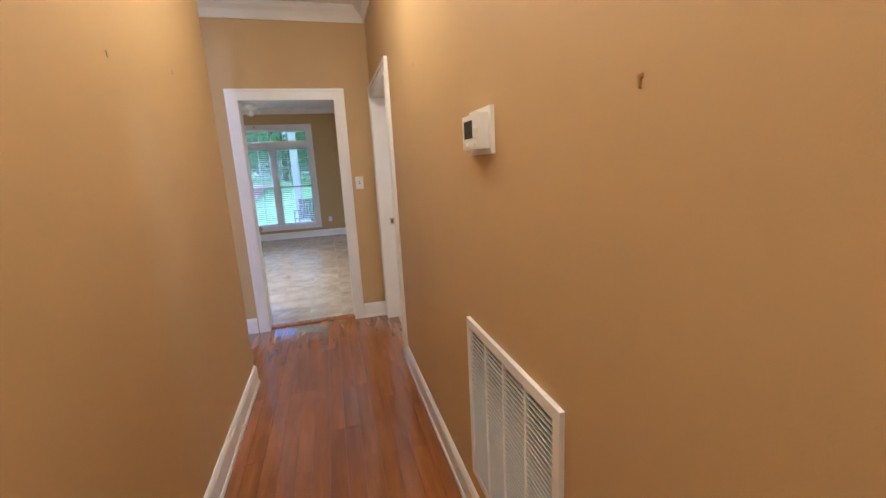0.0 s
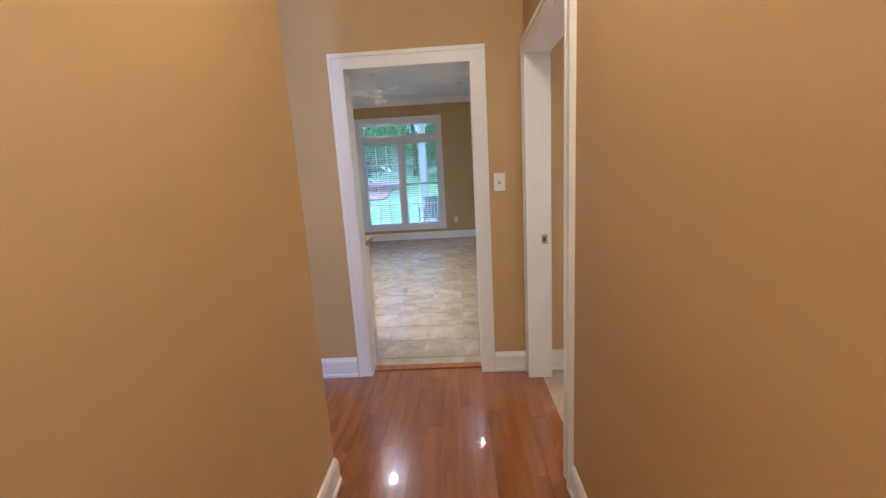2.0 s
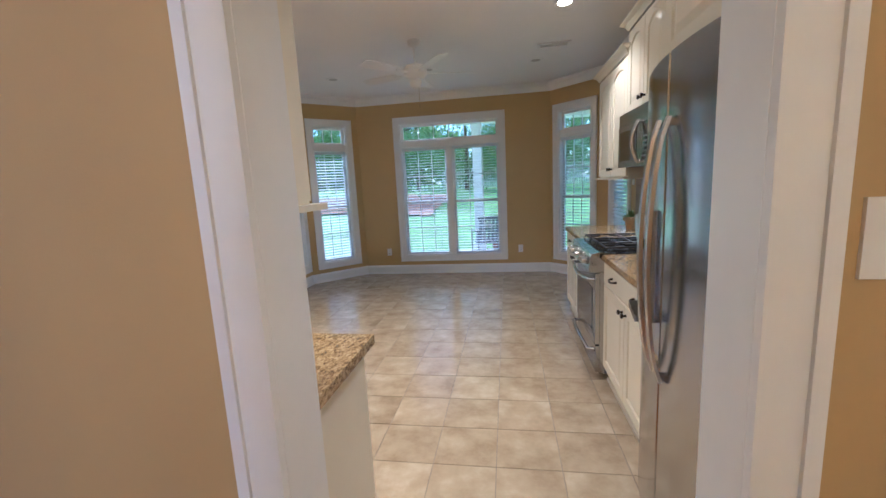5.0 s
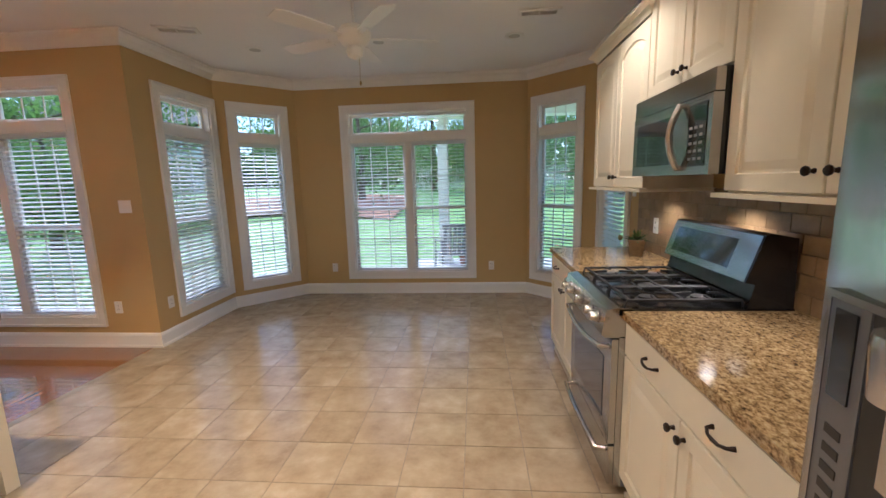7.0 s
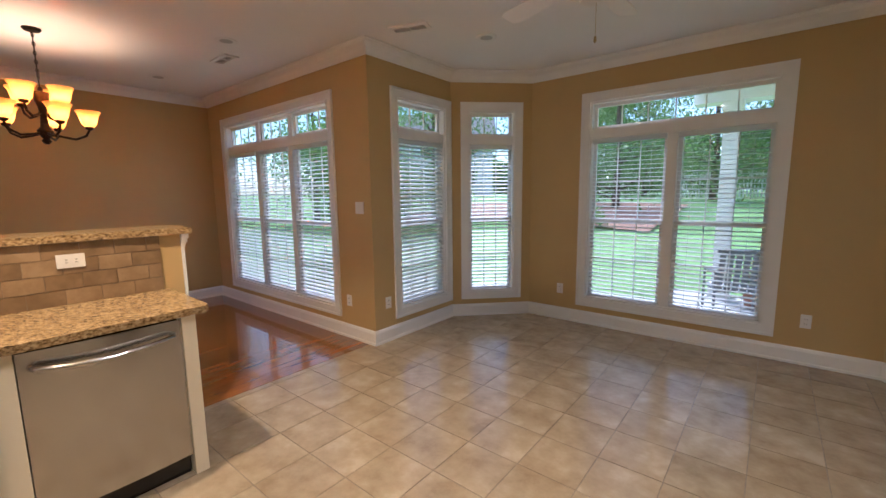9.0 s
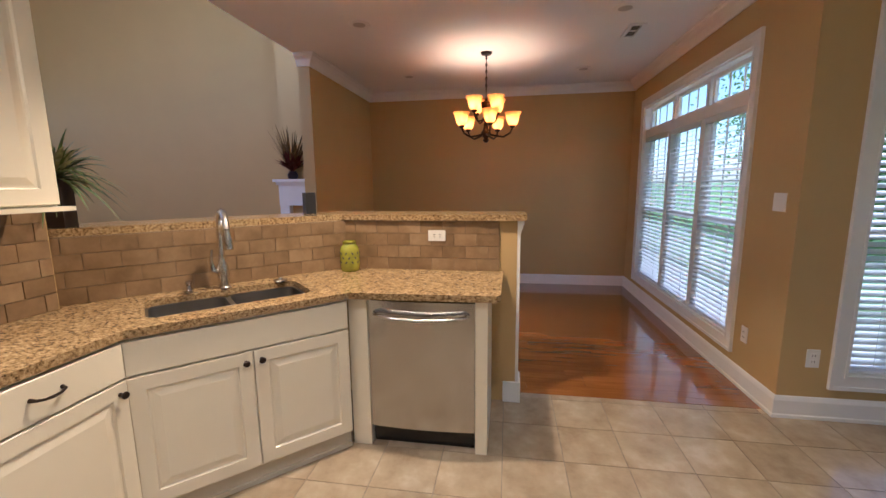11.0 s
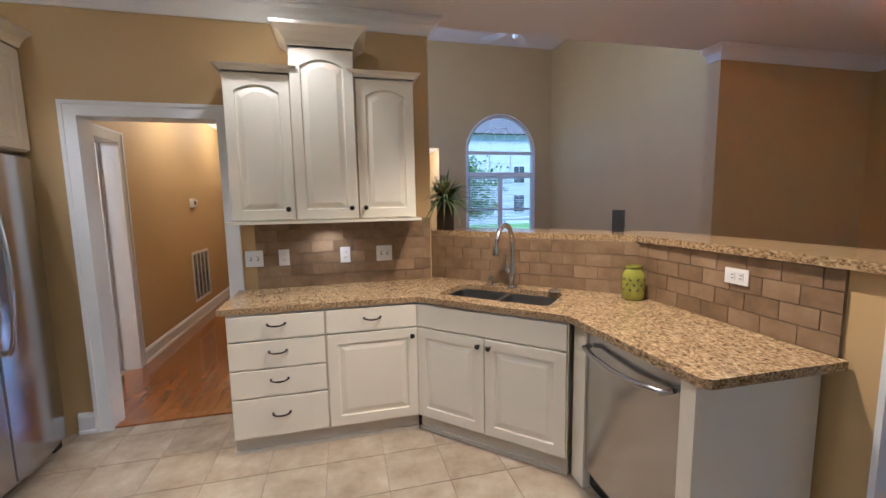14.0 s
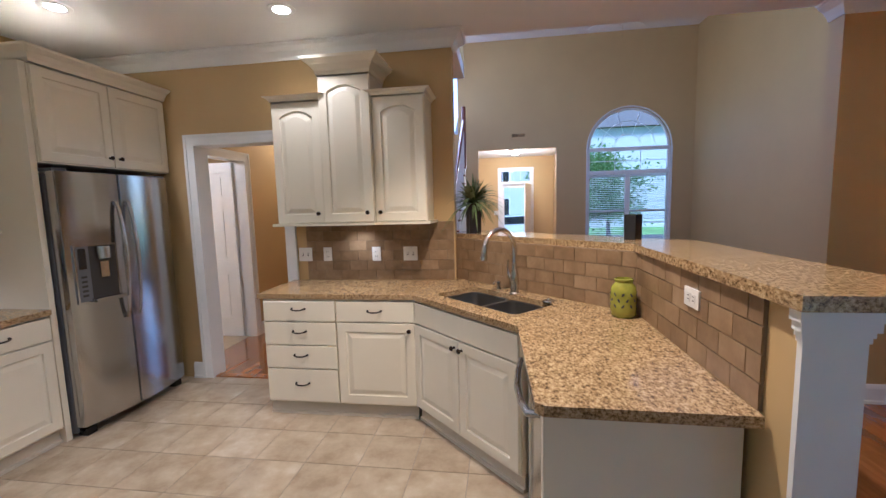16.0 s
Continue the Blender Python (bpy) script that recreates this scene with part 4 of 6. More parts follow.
# wide flat bowed handles either side of the split
for x in (SPLIT - 0.045, SPLIT + 0.045):
    bm = bmesh.new()
    rings = []
    K = 14
    base = bow(x)
    for k in range(K + 1):
        f = k / K
        z = 0.76 + 0.86 * f
        lift = 0.012 + 0.050 * math.sin(math.pi * f) ** 0.6
        w = 0.013 + 0.003 * math.sin(math.pi * f)
        rings.append([bm.verts.new((x + u * w, base - lift - v * 0.009, z)) for u, v in ((-1, -0.6), (-0.8, 0.6), (0, 1), (0.8, 0.6), (1, -0.6), (0, -1))])
    for r0, r1 in zip(rings, rings[1:]):
        for j in range(6):
            bm.faces.new((r0[j], r0[(j + 1) % 6], r1[(j + 1) % 6], r1[j]))
    bm.faces.new(rings[0][::-1])
    bm.faces.new(rings[-1])
    for z in (0.768, 1.592):
        add_box(bm, x - 0.011, x + 0.011, base - 0.018, base + 0.012, z, z + 0.022)
    part("handle", bm, CHROME, top, smooth=True)
# ice and water dispenser: a sunk bay with a slim screen beside it
D0, D1, DZ0, DZ1 = 0.045, 0.315, 0.925, 1.325
FX = min(bow(D0), bow(D1), bow((D0 + D1) / 2))
bay = []
bay.append(boxes("dispenser_frame", STEEL_V, [(D0, D1, FX - 0.004, FX + 0.05, DZ0, DZ0 + 0.012), (D0, D1, FX - 0.004, FX + 0.05, DZ1 - 0.012, DZ1), (D0, D0 + 0.01, FX - 0.004, FX + 0.05, DZ0 + 0.012, DZ1 - 0.012), (D1 - 0.01, D1, FX - 0.004, FX + 0.05, DZ0 + 0.012, DZ1 - 0.012)], top, 0.002))
bay.append(boxes("dispenser_panel", plain("grey plastic", (0.16, 0.16, 0.165), 0.3, 0.3), [(D0 + 0.01, 0.135, FX - 0.002, FX + 0.04, DZ0 + 0.012, DZ1 - 0.012)], top))
bay.append(boxes("dispenser_recess", SLOT, [(0.135, D1 - 0.01, FX + 0.001, FX + 0.03, DZ0 + 0.012, DZ1 - 0.012)], top))
bay.append(boxes("dispenser_screen", DARKGLASS, [(D0 + 0.025, 0.115, FX - 0.005, FX - 0.002, 1.16, 1.30)], top, 0.001))
bay.append(tagged(boxes("dispenser_keys", SLOT, [(D0 + 0.03, 0.11, FX - 0.0035, FX - 0.002, 0.97 + 0.032 * k, 0.985 + 0.032 * k) for k in range(5)], top), kind="stuff"))
bm = bmesh.new()
add_lathe(bm, [(0.030, -0.045), (0.042, -0.04), (0.046, 0.03), (0.044, 0.045)], (0.222, FX - 0.005, 1.262), 18)
add_box(bm, 0.195, 0.249, FX - 0.012, FX + 0.002, 1.09, 1.20)
bay.append(part("dispenser_spout", bm, CHROME, top, smooth=True))
bay.append(boxes("drip_tray", STEEL_H, [(0.125, D1 + 0.005, FX - 0.055, FX + 0.002, DZ0 + 0.002, DZ0 + 0.026)], top, 0.006))
slope = math.atan2(bow(D1) - bow(D0), D1 - D0)
seat = Matrix.Translation((D0, bow(D0) - 0.010, 0)) @ Matrix.Rotation(slope, 4, "Z") @ Matrix.Translation((-D0, -FX, 0))
for ob in bay:
    ob.matrix_basis = seat
tagged(boxes("feet", BLACK, [(0.02, FW - 0.02, -FD - 0.02, -0.1, 0.03, 0.075), (0.03, 0.10, -FD - 0.05, -FD + 0.02, 0.0, 0.05), (FW - 0.10, FW - 0.03, -FD - 0.05, -FD + 0.02, 0.0, 0.05)], top, 0.004), kind="stuff")
tagged(boxes("hinge_cover", GREY, [(0.01, 0.10, -FD - 0.05, -FD + 0.06, 1.815, 1.835), (FW - 0.10, FW - 0.01, -FD - 0.05, -FD + 0.06, 1.815, 1.835)], top, 0.004), kind="stuff")

# ---- range ----
top = empty("gas_range", pose(1.40, 6.230, 0, 0, 0, -90), "stainless gas range with black cooktop and five knobs", "range")
RW = 0.757
boxes("body", GREY, [(0, RW, -0.62, -0.03, 0.05, 0.90)], top, 0.003)
boxes("side_trim", STEEL_V, [(0.0, 0.02, -0.655, -0.62, 0.05, 0.80), (RW - 0.02, RW, -0.655, -0.62, 0.05, 0.80)], top, 0.002)
bm = bmesh.new()
add_prism(bm, [(-0.72, 0.795), (-0.735, 0.81), (-0.715, 0.925), (-0.66, 0.935), (-0.60, 0.93), (-0.60, 0.795)], 0, RW)
ob = part("control_panel", bm, STEEL_H, top, bevel=0.004)
ob.matrix_basis = Matrix(((0, 0, 1, 0), (1, 0, 0, 0), (0, 1, 0, 0), (0, 0, 0, 1)))
for i, x in enumerate((0.09, 0.19, 0.38, 0.57, 0.67)):
    bm = bmesh.new()
    add_lathe(bm, [(0.027, 0), (0.027, 0.006), (0.022, 0.008), (0.021, 0.034), (0.018, 0.038), (0.003, 0.039)], n=16, m=pose(x, -0.728, 0.865, 80, 0, 0))
    add_box(bm, -0.005, 0.005, -0.018, 0.018, 0.036, 0.044, pose(x, -0.728, 0.865, 80, 0, 0))
    part("burner_knob", bm, CHROME, top, smooth=True)
boxes("oven_door", STEEL_H, [(0.005, RW - 0.005, -0.685, -0.62, 0.27, 0.785)], top, 0.006)
boxes("oven_window", DARKGLASS, [(0.11, RW - 0.11, -0.688, -0.683, 0.35, 0.66)], top, 0.002)
boxes("drawer", STEEL_H, [(0.005, RW - 0.005, -0.68, -0.62, 0.06, 0.255)], top, 0.006)
for z, dz in ((0.735, 0.02), (0.215, -0.025)):
    bm = bmesh.new()
    add_tube(bm, [(0.05, -0.68, z), (0.06, -0.725, z)] + [(0.06 + (RW - 0.12) * k / 8, -0.725 - 0.02 * math.sin(math.pi * k / 8), z - dz * math.sin(math.pi * k / 8)) for k in range(1, 8)] + [(RW - 0.06, -0.725, z), (RW - 0.05, -0.68, z)], 0.013, 10)
    part("handle", bm, CHROME, top, smooth=True)
boxes("cooktop", BLACK, [(0.0, RW, -0.66, 0.07, 0.90, 0.928)], top, 0.006)
bm = bmesh.new()
for gx in (0.03, 0.27, 0.51):
    w = 0.217
    z = 0.962
    for x in (gx, gx + w):
        add_tube(bm, [(x, -0.63, 0.93), (x, -0.62, z), (x, -0.13, z), (x, -0.12, 0.93)], 0.007, 6)
    for y in (-0.61, -0.375, -0.14):
        add_tube(bm, [(gx, y, z), (gx + w, y, z)], 0.007, 6)
    for y in (-0.49, -0.255):
        add_tube(bm, [(gx, y, z), (gx + 0.06, y, z + 0.004)], 0.006, 6)
        add_tube(bm, [(gx + w, y, z), (gx + w - 0.06, y, z + 0.004)], 0.006, 6)
        add_tube(bm, [(gx + w / 2, y - 0.115, z), (gx + w / 2, y - 0.035, z + 0.004)], 0.006, 6)
        add_tube(bm, [(gx + w / 2, y + 0.115, z), (gx + w / 2, y + 0.035, z + 0.004)], 0.006, 6)
part("grates", bm, IRON, top)
bm = bmesh.new()
for x in (0.138, 0.618):
    for y in (-0.49, -0.255):
        add_lathe(bm, [(0.05, 0.928), (0.05, 0.936), (0.035, 0.94), (0.035, 0.95), (0.03, 0.953), (0.002, 0.953)], (x, y, 0), 16)
add_lathe(bm, [(0.06, 0.928), (0.06, 0.938), (0.04, 0.945), (0.002, 0.946)], (0.378, -0.375, 0), 16)
part("burners", bm, IRON, top, smooth=True)
bm = bmesh.new()
add_prism(bm, [(-0.102, 1.035), (-0.140, 1.045), (-0.075, 1.248), (-0.05, 1.257), (0.055, 1.235), (0.065, 0.925), (-0.125, 0.925)], 0.0, RW)
ob = part("backguard", bm, BLACK, top, bevel=0.004)
ob.matrix_basis = Matrix(((0, 0, 1, 0), (1, 0, 0, 0), (0, 1, 0, 0), (0, 0, 0, 1)))
tilt = Matrix.Translation((0, -0.1415, 1.047)) @ Matrix.Rotation(math.atan2(0.065, 0.203) * -1, 4, "X")
bm = bmesh.new()
add_box(bm, 0.008, RW - 0.008, -0.004, 0.003, 0.0, 0.208, tilt)
part("display_frame", bm, STEEL_H, top)
bm = bmesh.new()
add_box(bm, 0.07, RW - 0.15, -0.0055, -0.0035, 0.035, 0.175, tilt)
part("display", bm, DARKGLASS, top)

# ---- microwave ----
top = empty("microwave", pose(1.435, 6.20, 1.51, 0, 0, -90), "stainless over-the-range microwave with a curved handle", "microwave")
MW = 0.79
boxes("body", BLACK, [(0, MW, -0.36, 0.052, 0.0, 0.41)], top, 0.004)
boxes("front", STEEL_H, [(0, MW, -0.40, -0.36, 0.0, 0.315), ], top, 0.006)
boxes("vent_strip", STEEL_H, [(0, MW, -0.395, -0.36, 0.32, 0.408)], top, 0.008)
boxes("window", DARKGLASS, [(0.06, 0.47, -0.403, -0.398, 0.05, 0.27)], top, 0.004)
boxes("keypad", DARKGLASS, [(0.615, 0.755, -0.403, -0.398, 0.035, 0.29)], top, 0.004)
tagged(boxes("keys", plain("grey key print", (0.25, 0.25, 0.25), 0.5, bump=0), [(0.63 + 0.04 * i, 0.655 + 0.04 * i, -0.4042, -0.403, 0.06 + 0.032 * j, 0.072 + 0.032 * j) for i in range(3) for j in range(5)], top), kind="stuff")
bm = bmesh.new()
add_tube(bm, [(0.555, -0.39, 0.03)] + [(0.555, -0.415 - 0.04 * math.sin(math.pi * k / 8), 0.03 + 0.27 * k / 8) for k in range(9)] + [(0.555, -0.39, 0.30)], [0.012] + [0.015] * 9 + [0.012], 10)
part("handle", bm, CHROME, top, smooth=True)

# potted plant by the range
top = empty("potted_plant", pose(1.32, 6.82, CT), "small green succulent in a tan clay pot on the counter", "plant")
bm = bmesh.new()
add_lathe(bm, [(0.04, 0), (0.045, 0.005), (0.058, 0.10), (0.062, 0.105), (0.062, 0.125), (0.054, 0.125), (0.05, 0.10)], n=20)
part("pot", bm, plain("tan clay", (0.30, 0.22, 0.13), 0.7, var=0.15, scale=20), top, smooth=True)


def blade_plant(n, length, width, droop, base_z, spread, seed, lift=1.0):
    rnd = random.Random(seed)
    bm = bmesh.new()
    for i in range(n):
        a = 2 * math.pi * rnd.random()
        L = length * rnd.uniform(0.55, 1.1)
        w = width * rnd.uniform(0.7, 1.2)
        el = rnd.uniform(spread, 1.3)
        d = Vector((math.cos(a) * math.cos(el), math.sin(a) * math.cos(el), math.sin(el) * lift))
        side = Vector((-math.sin(a), math.cos(a), 0))
        prev = None
        for k in range(6):
            f = k / 5
            p = Vector((0, 0, base_z)) + d * (L * f) + Vector((0, 0, -droop * L * f * f * math.cos(el)))
            ww = w * math.sin(math.pi * min(0.98, 0.12 + 0.88 * f)) * 0.5 + 0.0006
            cur = (bm.verts.new(p - side * ww), bm.verts.new(p + Vector((0, 0, ww * 0.4))), bm.verts.new(p + side * ww))
            if prev:
                for q in (0, 1):
                    bm.faces.new((prev[q], prev[q + 1], cur[q + 1], cur[q]))
            prev = cur
    return bm


ob = part("leaves", blade_plant(70, 0.10, 0.022, 0.2, 0.11, 0.1, 3), LEAF, top)

# ---- bar: vase with plant, speaker ----
top = empty("potted_plant", pose(-1.925, 3.27, 1.295, 0, 0, 20), "spiky green plant in a tall square black vase", "plant")
bm = bmesh.new()
add_prism(bm, [(-0.05, -0.05), (0.05, -0.05), (0.05, 0.05), (-0.05, 0.05)], 0, 0.24)
part("vase", bm, plain("dark brown vase", (0.025, 0.017, 0.014), 0.35, var=0.3), top, 0.004)
part("leaves", blade_plant(130, 0.34, 0.018, 0.85, 0.23, 0.15, 5), plain("olive blades", (0.12, 0.17, 0.05), 0.5, var=0.5, scale=25), top)
part("flowers", blade_plant(45, 0.27, 0.030, 0.5, 0.25, 0.6, 6), plain("pale dried leaf", (0.36, 0.36, 0.18), 0.6, var=0.3, scale=30), top)
top = empty("speaker", pose(-2.93, 4.10, 1.295, 0, 0, 45), "small black speaker box standing on the bar", "speaker")
boxes("case", plain("black plastic", (0.015, 0.015, 0.017), 0.45), [(-0.038, 0.038, -0.035, 0.035, 0, 0.15)], top, 0.008)
boxes("grille", SLOT, [(-0.03, 0.03, -0.037, -0.035, 0.01, 0.14)], top)

# post trim at the end of the half wall
top = empty("half_wall_post", pose(-2.95, 5.56, 0), "white painted post with capital ending the half wall", "post", kind="structure")
boxes("shaft", TRIM, [(-0.072, 0.072, 0.001, 0.02, 0.0, 1.17)], top, 0.003)
bm = bmesh.new()
for k, (e, z0, z1) in enumerate(((0.004, 1.17, 1.185), (0.008, 1.185, 1.20), (0.015, 1.20, 1.225), (0.022, 1.225, 1.255))):
    add_box(bm, -0.072 - e, 0.072 + e, 0.001, 0.02 + e, z0, z1)
part("capital", bm, TRIM, top, bevel=0.003)
boxes("plinth", TRIM, [(-0.088, 0.088, 0.001, 0.036, 0, 0.145), (0.072, 0.088, -0.083, 0.001, 0, 0.145)], top, 0.004)

# ---- ceiling fixtures ----
LIT = [(0.67, 4.27), (-0.71, 3.96), (-0.73, 5.54), (0.62, 6.28), (-2.20, 4.80)]
UNLIT = [(-2.06, 7.85), (-0.80, 7.82), (0.50, 7.85), (-3.80, 4.21), (-3.86, 6.39), (-5.52, 4.23), (-5.58, 6.37)]
# first lamp is known; those at 1.2 and -3.6 are added to brighten
HALL = [(0.32, -0.5), (0.32, 1.2), (0.32, -3.6)]


def downlight(x, y, lit, z=CH):
    top = empty("recessed_light", pose(x, y, z), "round recessed ceiling light, " + ("lit" if lit else "switched off"), "ceiling light", "recessed lights")
    bm = bmesh.new()
    add_lathe(bm, [(0.055, 0.0), (0.055, -0.004), (0.085, -0.006), (0.092, -0.003), (0.092, 0.0)], n=24)
    part("ring", bm, TRIM, top, smooth=True)
    bm = bmesh.new()
    add_lathe(bm, [(0.002, -0.0055), (0.054, -0.0055), (0.054, -0.0045)], n=24)
    part("lens", bm, CAN if lit else plain("unlit lens", (0.45, 0.44, 0.42), 0.4, bump=0), top)


for x, y in LIT:
    downlight(x, y, True)


def flush_lamp(x, y, z, label):
    top = empty("ceiling_lamp", pose(x, y, z), label, "ceiling light", "flush ceiling lamps")
    bm = bmesh.new()
    add_lathe(bm, [(0.005, -0.13), (0.08, -0.115), (0.13, -0.075), (0.15, -0.03)], n=22)
    part("bowl", bm, BOWL, top, smooth=True)
    bm = bmesh.new()
    add_lathe(bm, [(0.155, -0.035), (0.16, -0.02), (0.15, 0)], n=22)
    part("rim", bm, CHROME, top, smooth=True)


BOWL = glow("frosted lamp bowl", (1.0, 0.78, 0.5), 5)
for x, y in HALL:
    flush_lamp(x, y, CH, "lit flush glass hall ceiling lamp, the first known, the rest added")
for x, y in UNLIT:
    downlight(x, y, False)
for x, y in LIT:
    lamp("can_light", "SPOT", pose(x, y, CH - 0.03), 100 if x < -2 else 16 if y < 4 else 25, (1.0, 0.70, 0.38) if x < -2 else (1.0, 0.80, 0.56), size=0.05, spot=(radians(112), 0.55))
# light of the known hall lamp and of the two added ones
for x, y in HALL:
    lamp("hall_lamp_and_fill", "POINT", pose(x, y, CH - 0.22), 7.6, (1.0, 0.73, 0.36), size=0.12)
lamp("utility_light", "POINT", pose(2.2, 3.9, 2.5), 40, WARM, size=0.12)
# lights under the wall cabinets and microwave
for x, y, p in ((-1.0, 3.52, 1.0), (1.32, 5.8, 2.0), (1.32, 6.6, 1.5), (1.32, 5.0, 1.2)):
    lamp("under_cabinet_light", "SPOT", pose(x, y, 1.385), p * 2.2, WARM, size=0.03, spot=(radians(140), 0.7))

# area lamps added in invented high openings to brighten the living room
lamp("living_fill_light", "AREA", pose(-4.2, 3.26, 4.1, -90, 0, 0), 6, (0.88, 0.85, 1.0), size=(3.6, 1.7))
lamp("living_fill_light", "AREA", look((-0.45, -0.4, 4.1), (-6.0, -0.4, 2.2)), 15, (0.88, 0.85, 1.0), size=(3.8, 1.5))

# third added lamp, to lighten the passage wall
lamp("living_fill_light", "AREA", look((-0.845, YL - 0.05, 4.0), (-1.1, 3.25, 1.2)), 17, (0.84, 0.83, 1.0), size=(0.6, 1.5))

# kitchen ceiling fan
FAN = (-0.75, 6.78)


def ceiling_fan(x, y, z, drop, label, span=0.62):
    top = empty("ceiling_fan", pose(x, y, z), label, "ceiling fan", "ceiling fans")
    bm = bmesh.new()
    add_lathe(bm, [(0.02, -0.06), (0.055, -0.045), (0.065, -0.01), (0.065, 0)], n=18)
    add_lathe(bm, [(0.011, -drop), (0.011, -0.05)], n=8)
    part("rod", bm, PLATE, top, smooth=True)
    bm = bmesh.new()
    add_lathe(bm, [(0.05, -drop - 0.13), (0.085, -drop - 0.12), (0.115, -drop - 0.08), (0.12, -drop - 0.04), (0.09, -drop), (0.02, -drop + 0.01)], n=22)
    part("motor", bm, PLATE, top, smooth=True)
    bm = bmesh.new()
    add_lathe(bm, [(0.01, -drop - 0.22), (0.05, -drop - 0.20), (0.062, -drop - 0.16), (0.05, -drop - 0.13)], n=18)
    part("light_kit", bm, PLATE, top, smooth=True)
    bm = bmesh.new()
    add_tube(bm, [(0.03, 0, -drop - 0.2), (0.03, 0, -drop - 0.36)], 0.0015, 5)
    add_lathe(bm, [(0.002, -0.03), (0.008, -0.02), (0.006, 0), (0.002, 0.005)], (0.03, 0, -drop - 0.37), 8)
    part("pull_chain", bm, BRASS, top)
    for k in range(5):
        bm = bmesh.new()
        out = []
        for i in range(9):
            f = i / 8
            out.append((0.20 + (span - 0.20) * f, 0.052 + 0.016 * math.sin(math.pi * 0.5 * f) - (0.02 if i == 8 else 0)))
        outline = out + [(x, -y) for x, y in out[::-1]]
        add_prism(bm, outline, -0.003, 0.003)
        bmesh.ops.rotate(bm, verts=bm.verts, cent=(0.3, 0, 0), matrix=Matrix.Rotation(radians(11), 3, "X"))
        add_box(bm, 0.09, 0.24, -0.018, 0.018, -0.008, -0.002)
        ob = part("blade", bm, PLATE, top)
        ob.matrix_basis = Matrix.Translation((0, 0, -drop - 0.07)) @ Matrix.Rotation(2 * math.pi * k / 5 + 0.3, 4, "Z")
    return top


ceiling_fan(*FAN, CH, 0.235, "white five-blade ceiling fan with a light kit")
ceiling_fan(-4.0, 0.0, LH, 0.90, "white five-blade fan hanging in the living room", 0.68)

# chandelier
top = empty("chandelier", pose(-4.755, 5.25, CH), "bronze chandelier with amber glass shades, lit", "chandelier")
bm = bmesh.new()
add_lathe(bm, [(0.008, -0.03), (0.05, -0.022), (0.062, -0.005), (0.062, 0)], n=18)
add_tube(bm, [(0, 0, -0.02), (0, 0, -0.46)], 0.005, 6)
for i in range(10):
    z = -0.05 - i * 0.035
    add_tube(bm, [(0.010 * math.cos(t), 0 if i % 2 else 0.010 * math.sin(t) * 0 + 0, z + 0.018 * math.sin(t)) if i % 2 else (0, 0.010 * math.cos(t), z + 0.018 * math.sin(t)) for t in [2 * math.pi * k / 8 for k in range(9)]], 0.003, 5)
add_tube(bm, [(0.045 * math.sin(t), 0, -0.36 + 0.045 * math.cos(t)) for t in [2 * math.pi * k / 12 for k in range(12)]], 0.004, 5)
add_lathe(bm, [(0.012, -0.80), (0.035, -0.775), (0.022, -0.755), (0.05, -0.72), (0.055, -0.69), (0.03, -0.66), (0.022, -0.58), (0.03, -0.50), (0.05, -0.44), (0.055, -0.385), (0.06, -0.38), (0.02, -0.37), (0.012, -0.34)], (0, 0, -0.12), 16)
part("stem", bm, BRONZE, top, smooth=True)
for ring, n, rr, z, off in ((0, 5, 0.285, -0.74, 0.2), (1, 4, 0.16, -0.58, 0.75)):
    for k in range(n):
        a = 2 * math.pi * k / n + off
        ca, sa = math.cos(a), math.sin(a)
        bm = bmesh.new()
        add_tube(bm, [(ca * r, sa * r, zz) for r, zz in ((0.03, z - 0.09), (rr * 0.35, z - 0.11), (rr * 0.65, z - 0.125), (rr * 0.9, z - 0.09), (rr, z - 0.035))], [0.011, 0.010, 0.010, 0.010, 0.009], 8)
        add_lathe(bm, [(0.012, -0.04), (0.028, -0.03), (0.034, -0.012), (0.02, -0.005)], (ca * rr, sa * rr, z), 12)
        part("arm", bm, BRONZE, top, smooth=True)
        bm = bmesh.new()
        add_lathe(bm, [(0.034, -0.01), (0.052, 0.010), (0.062, 0.052), (0.072, 0.092), (0.090, 0.122), (0.086, 0.122), (0.067, 0.092), (0.057, 0.052), (0.045, 0.014)], (ca * rr, sa * rr, z), 18)
        part("shade", bm, SHADE, top, smooth=True)
        lamp("chandelier_bulb", "POINT", pose(-4.755 + ca * rr, 5.25 + sa * rr, CH + z + 0.04), 1.75, (1.0, 0.68, 0.38), size=0.03)

# ---- living room ----
top = empty("fireplace", pose(-5.85, 3.26, 0, 0, 0, 90), "white fireplace mantel against a tan chimney breast", "fireplace", kind="structure")
boxes("chimney_breast", PAINT, [(-1.05, 0.0, 0.0, 0.545, 0, LH)], top)
boxes("mantel", TRIM, [(-1.12, -0.02, -0.17, -0.002, 1.56, 1.60), (-1.09, -0.02, -0.13, -0.002, 1.52, 1.56), (-1.07, -0.02, -0.10, -0.002, 1.22, 1.52), (-1.07, -0.92, -0.09, -0.002, 0, 1.22)], top, 0.004)
boxes("firebox", SLOT, [(-0.92, -0.02, -0.012, -0.002, 0.0, 1.05)], top)
top = empty("flower_vase", pose(-5.76, 2.42, 1.60), "dried dark red flowers in a low vase on the mantel", "vase")
bm = bmesh.new()
add_lathe(bm, [(0.05, 0), (0.07, 0.02), (0.075, 0.07), (0.05, 0.10), (0.055, 0.11)], n=16)
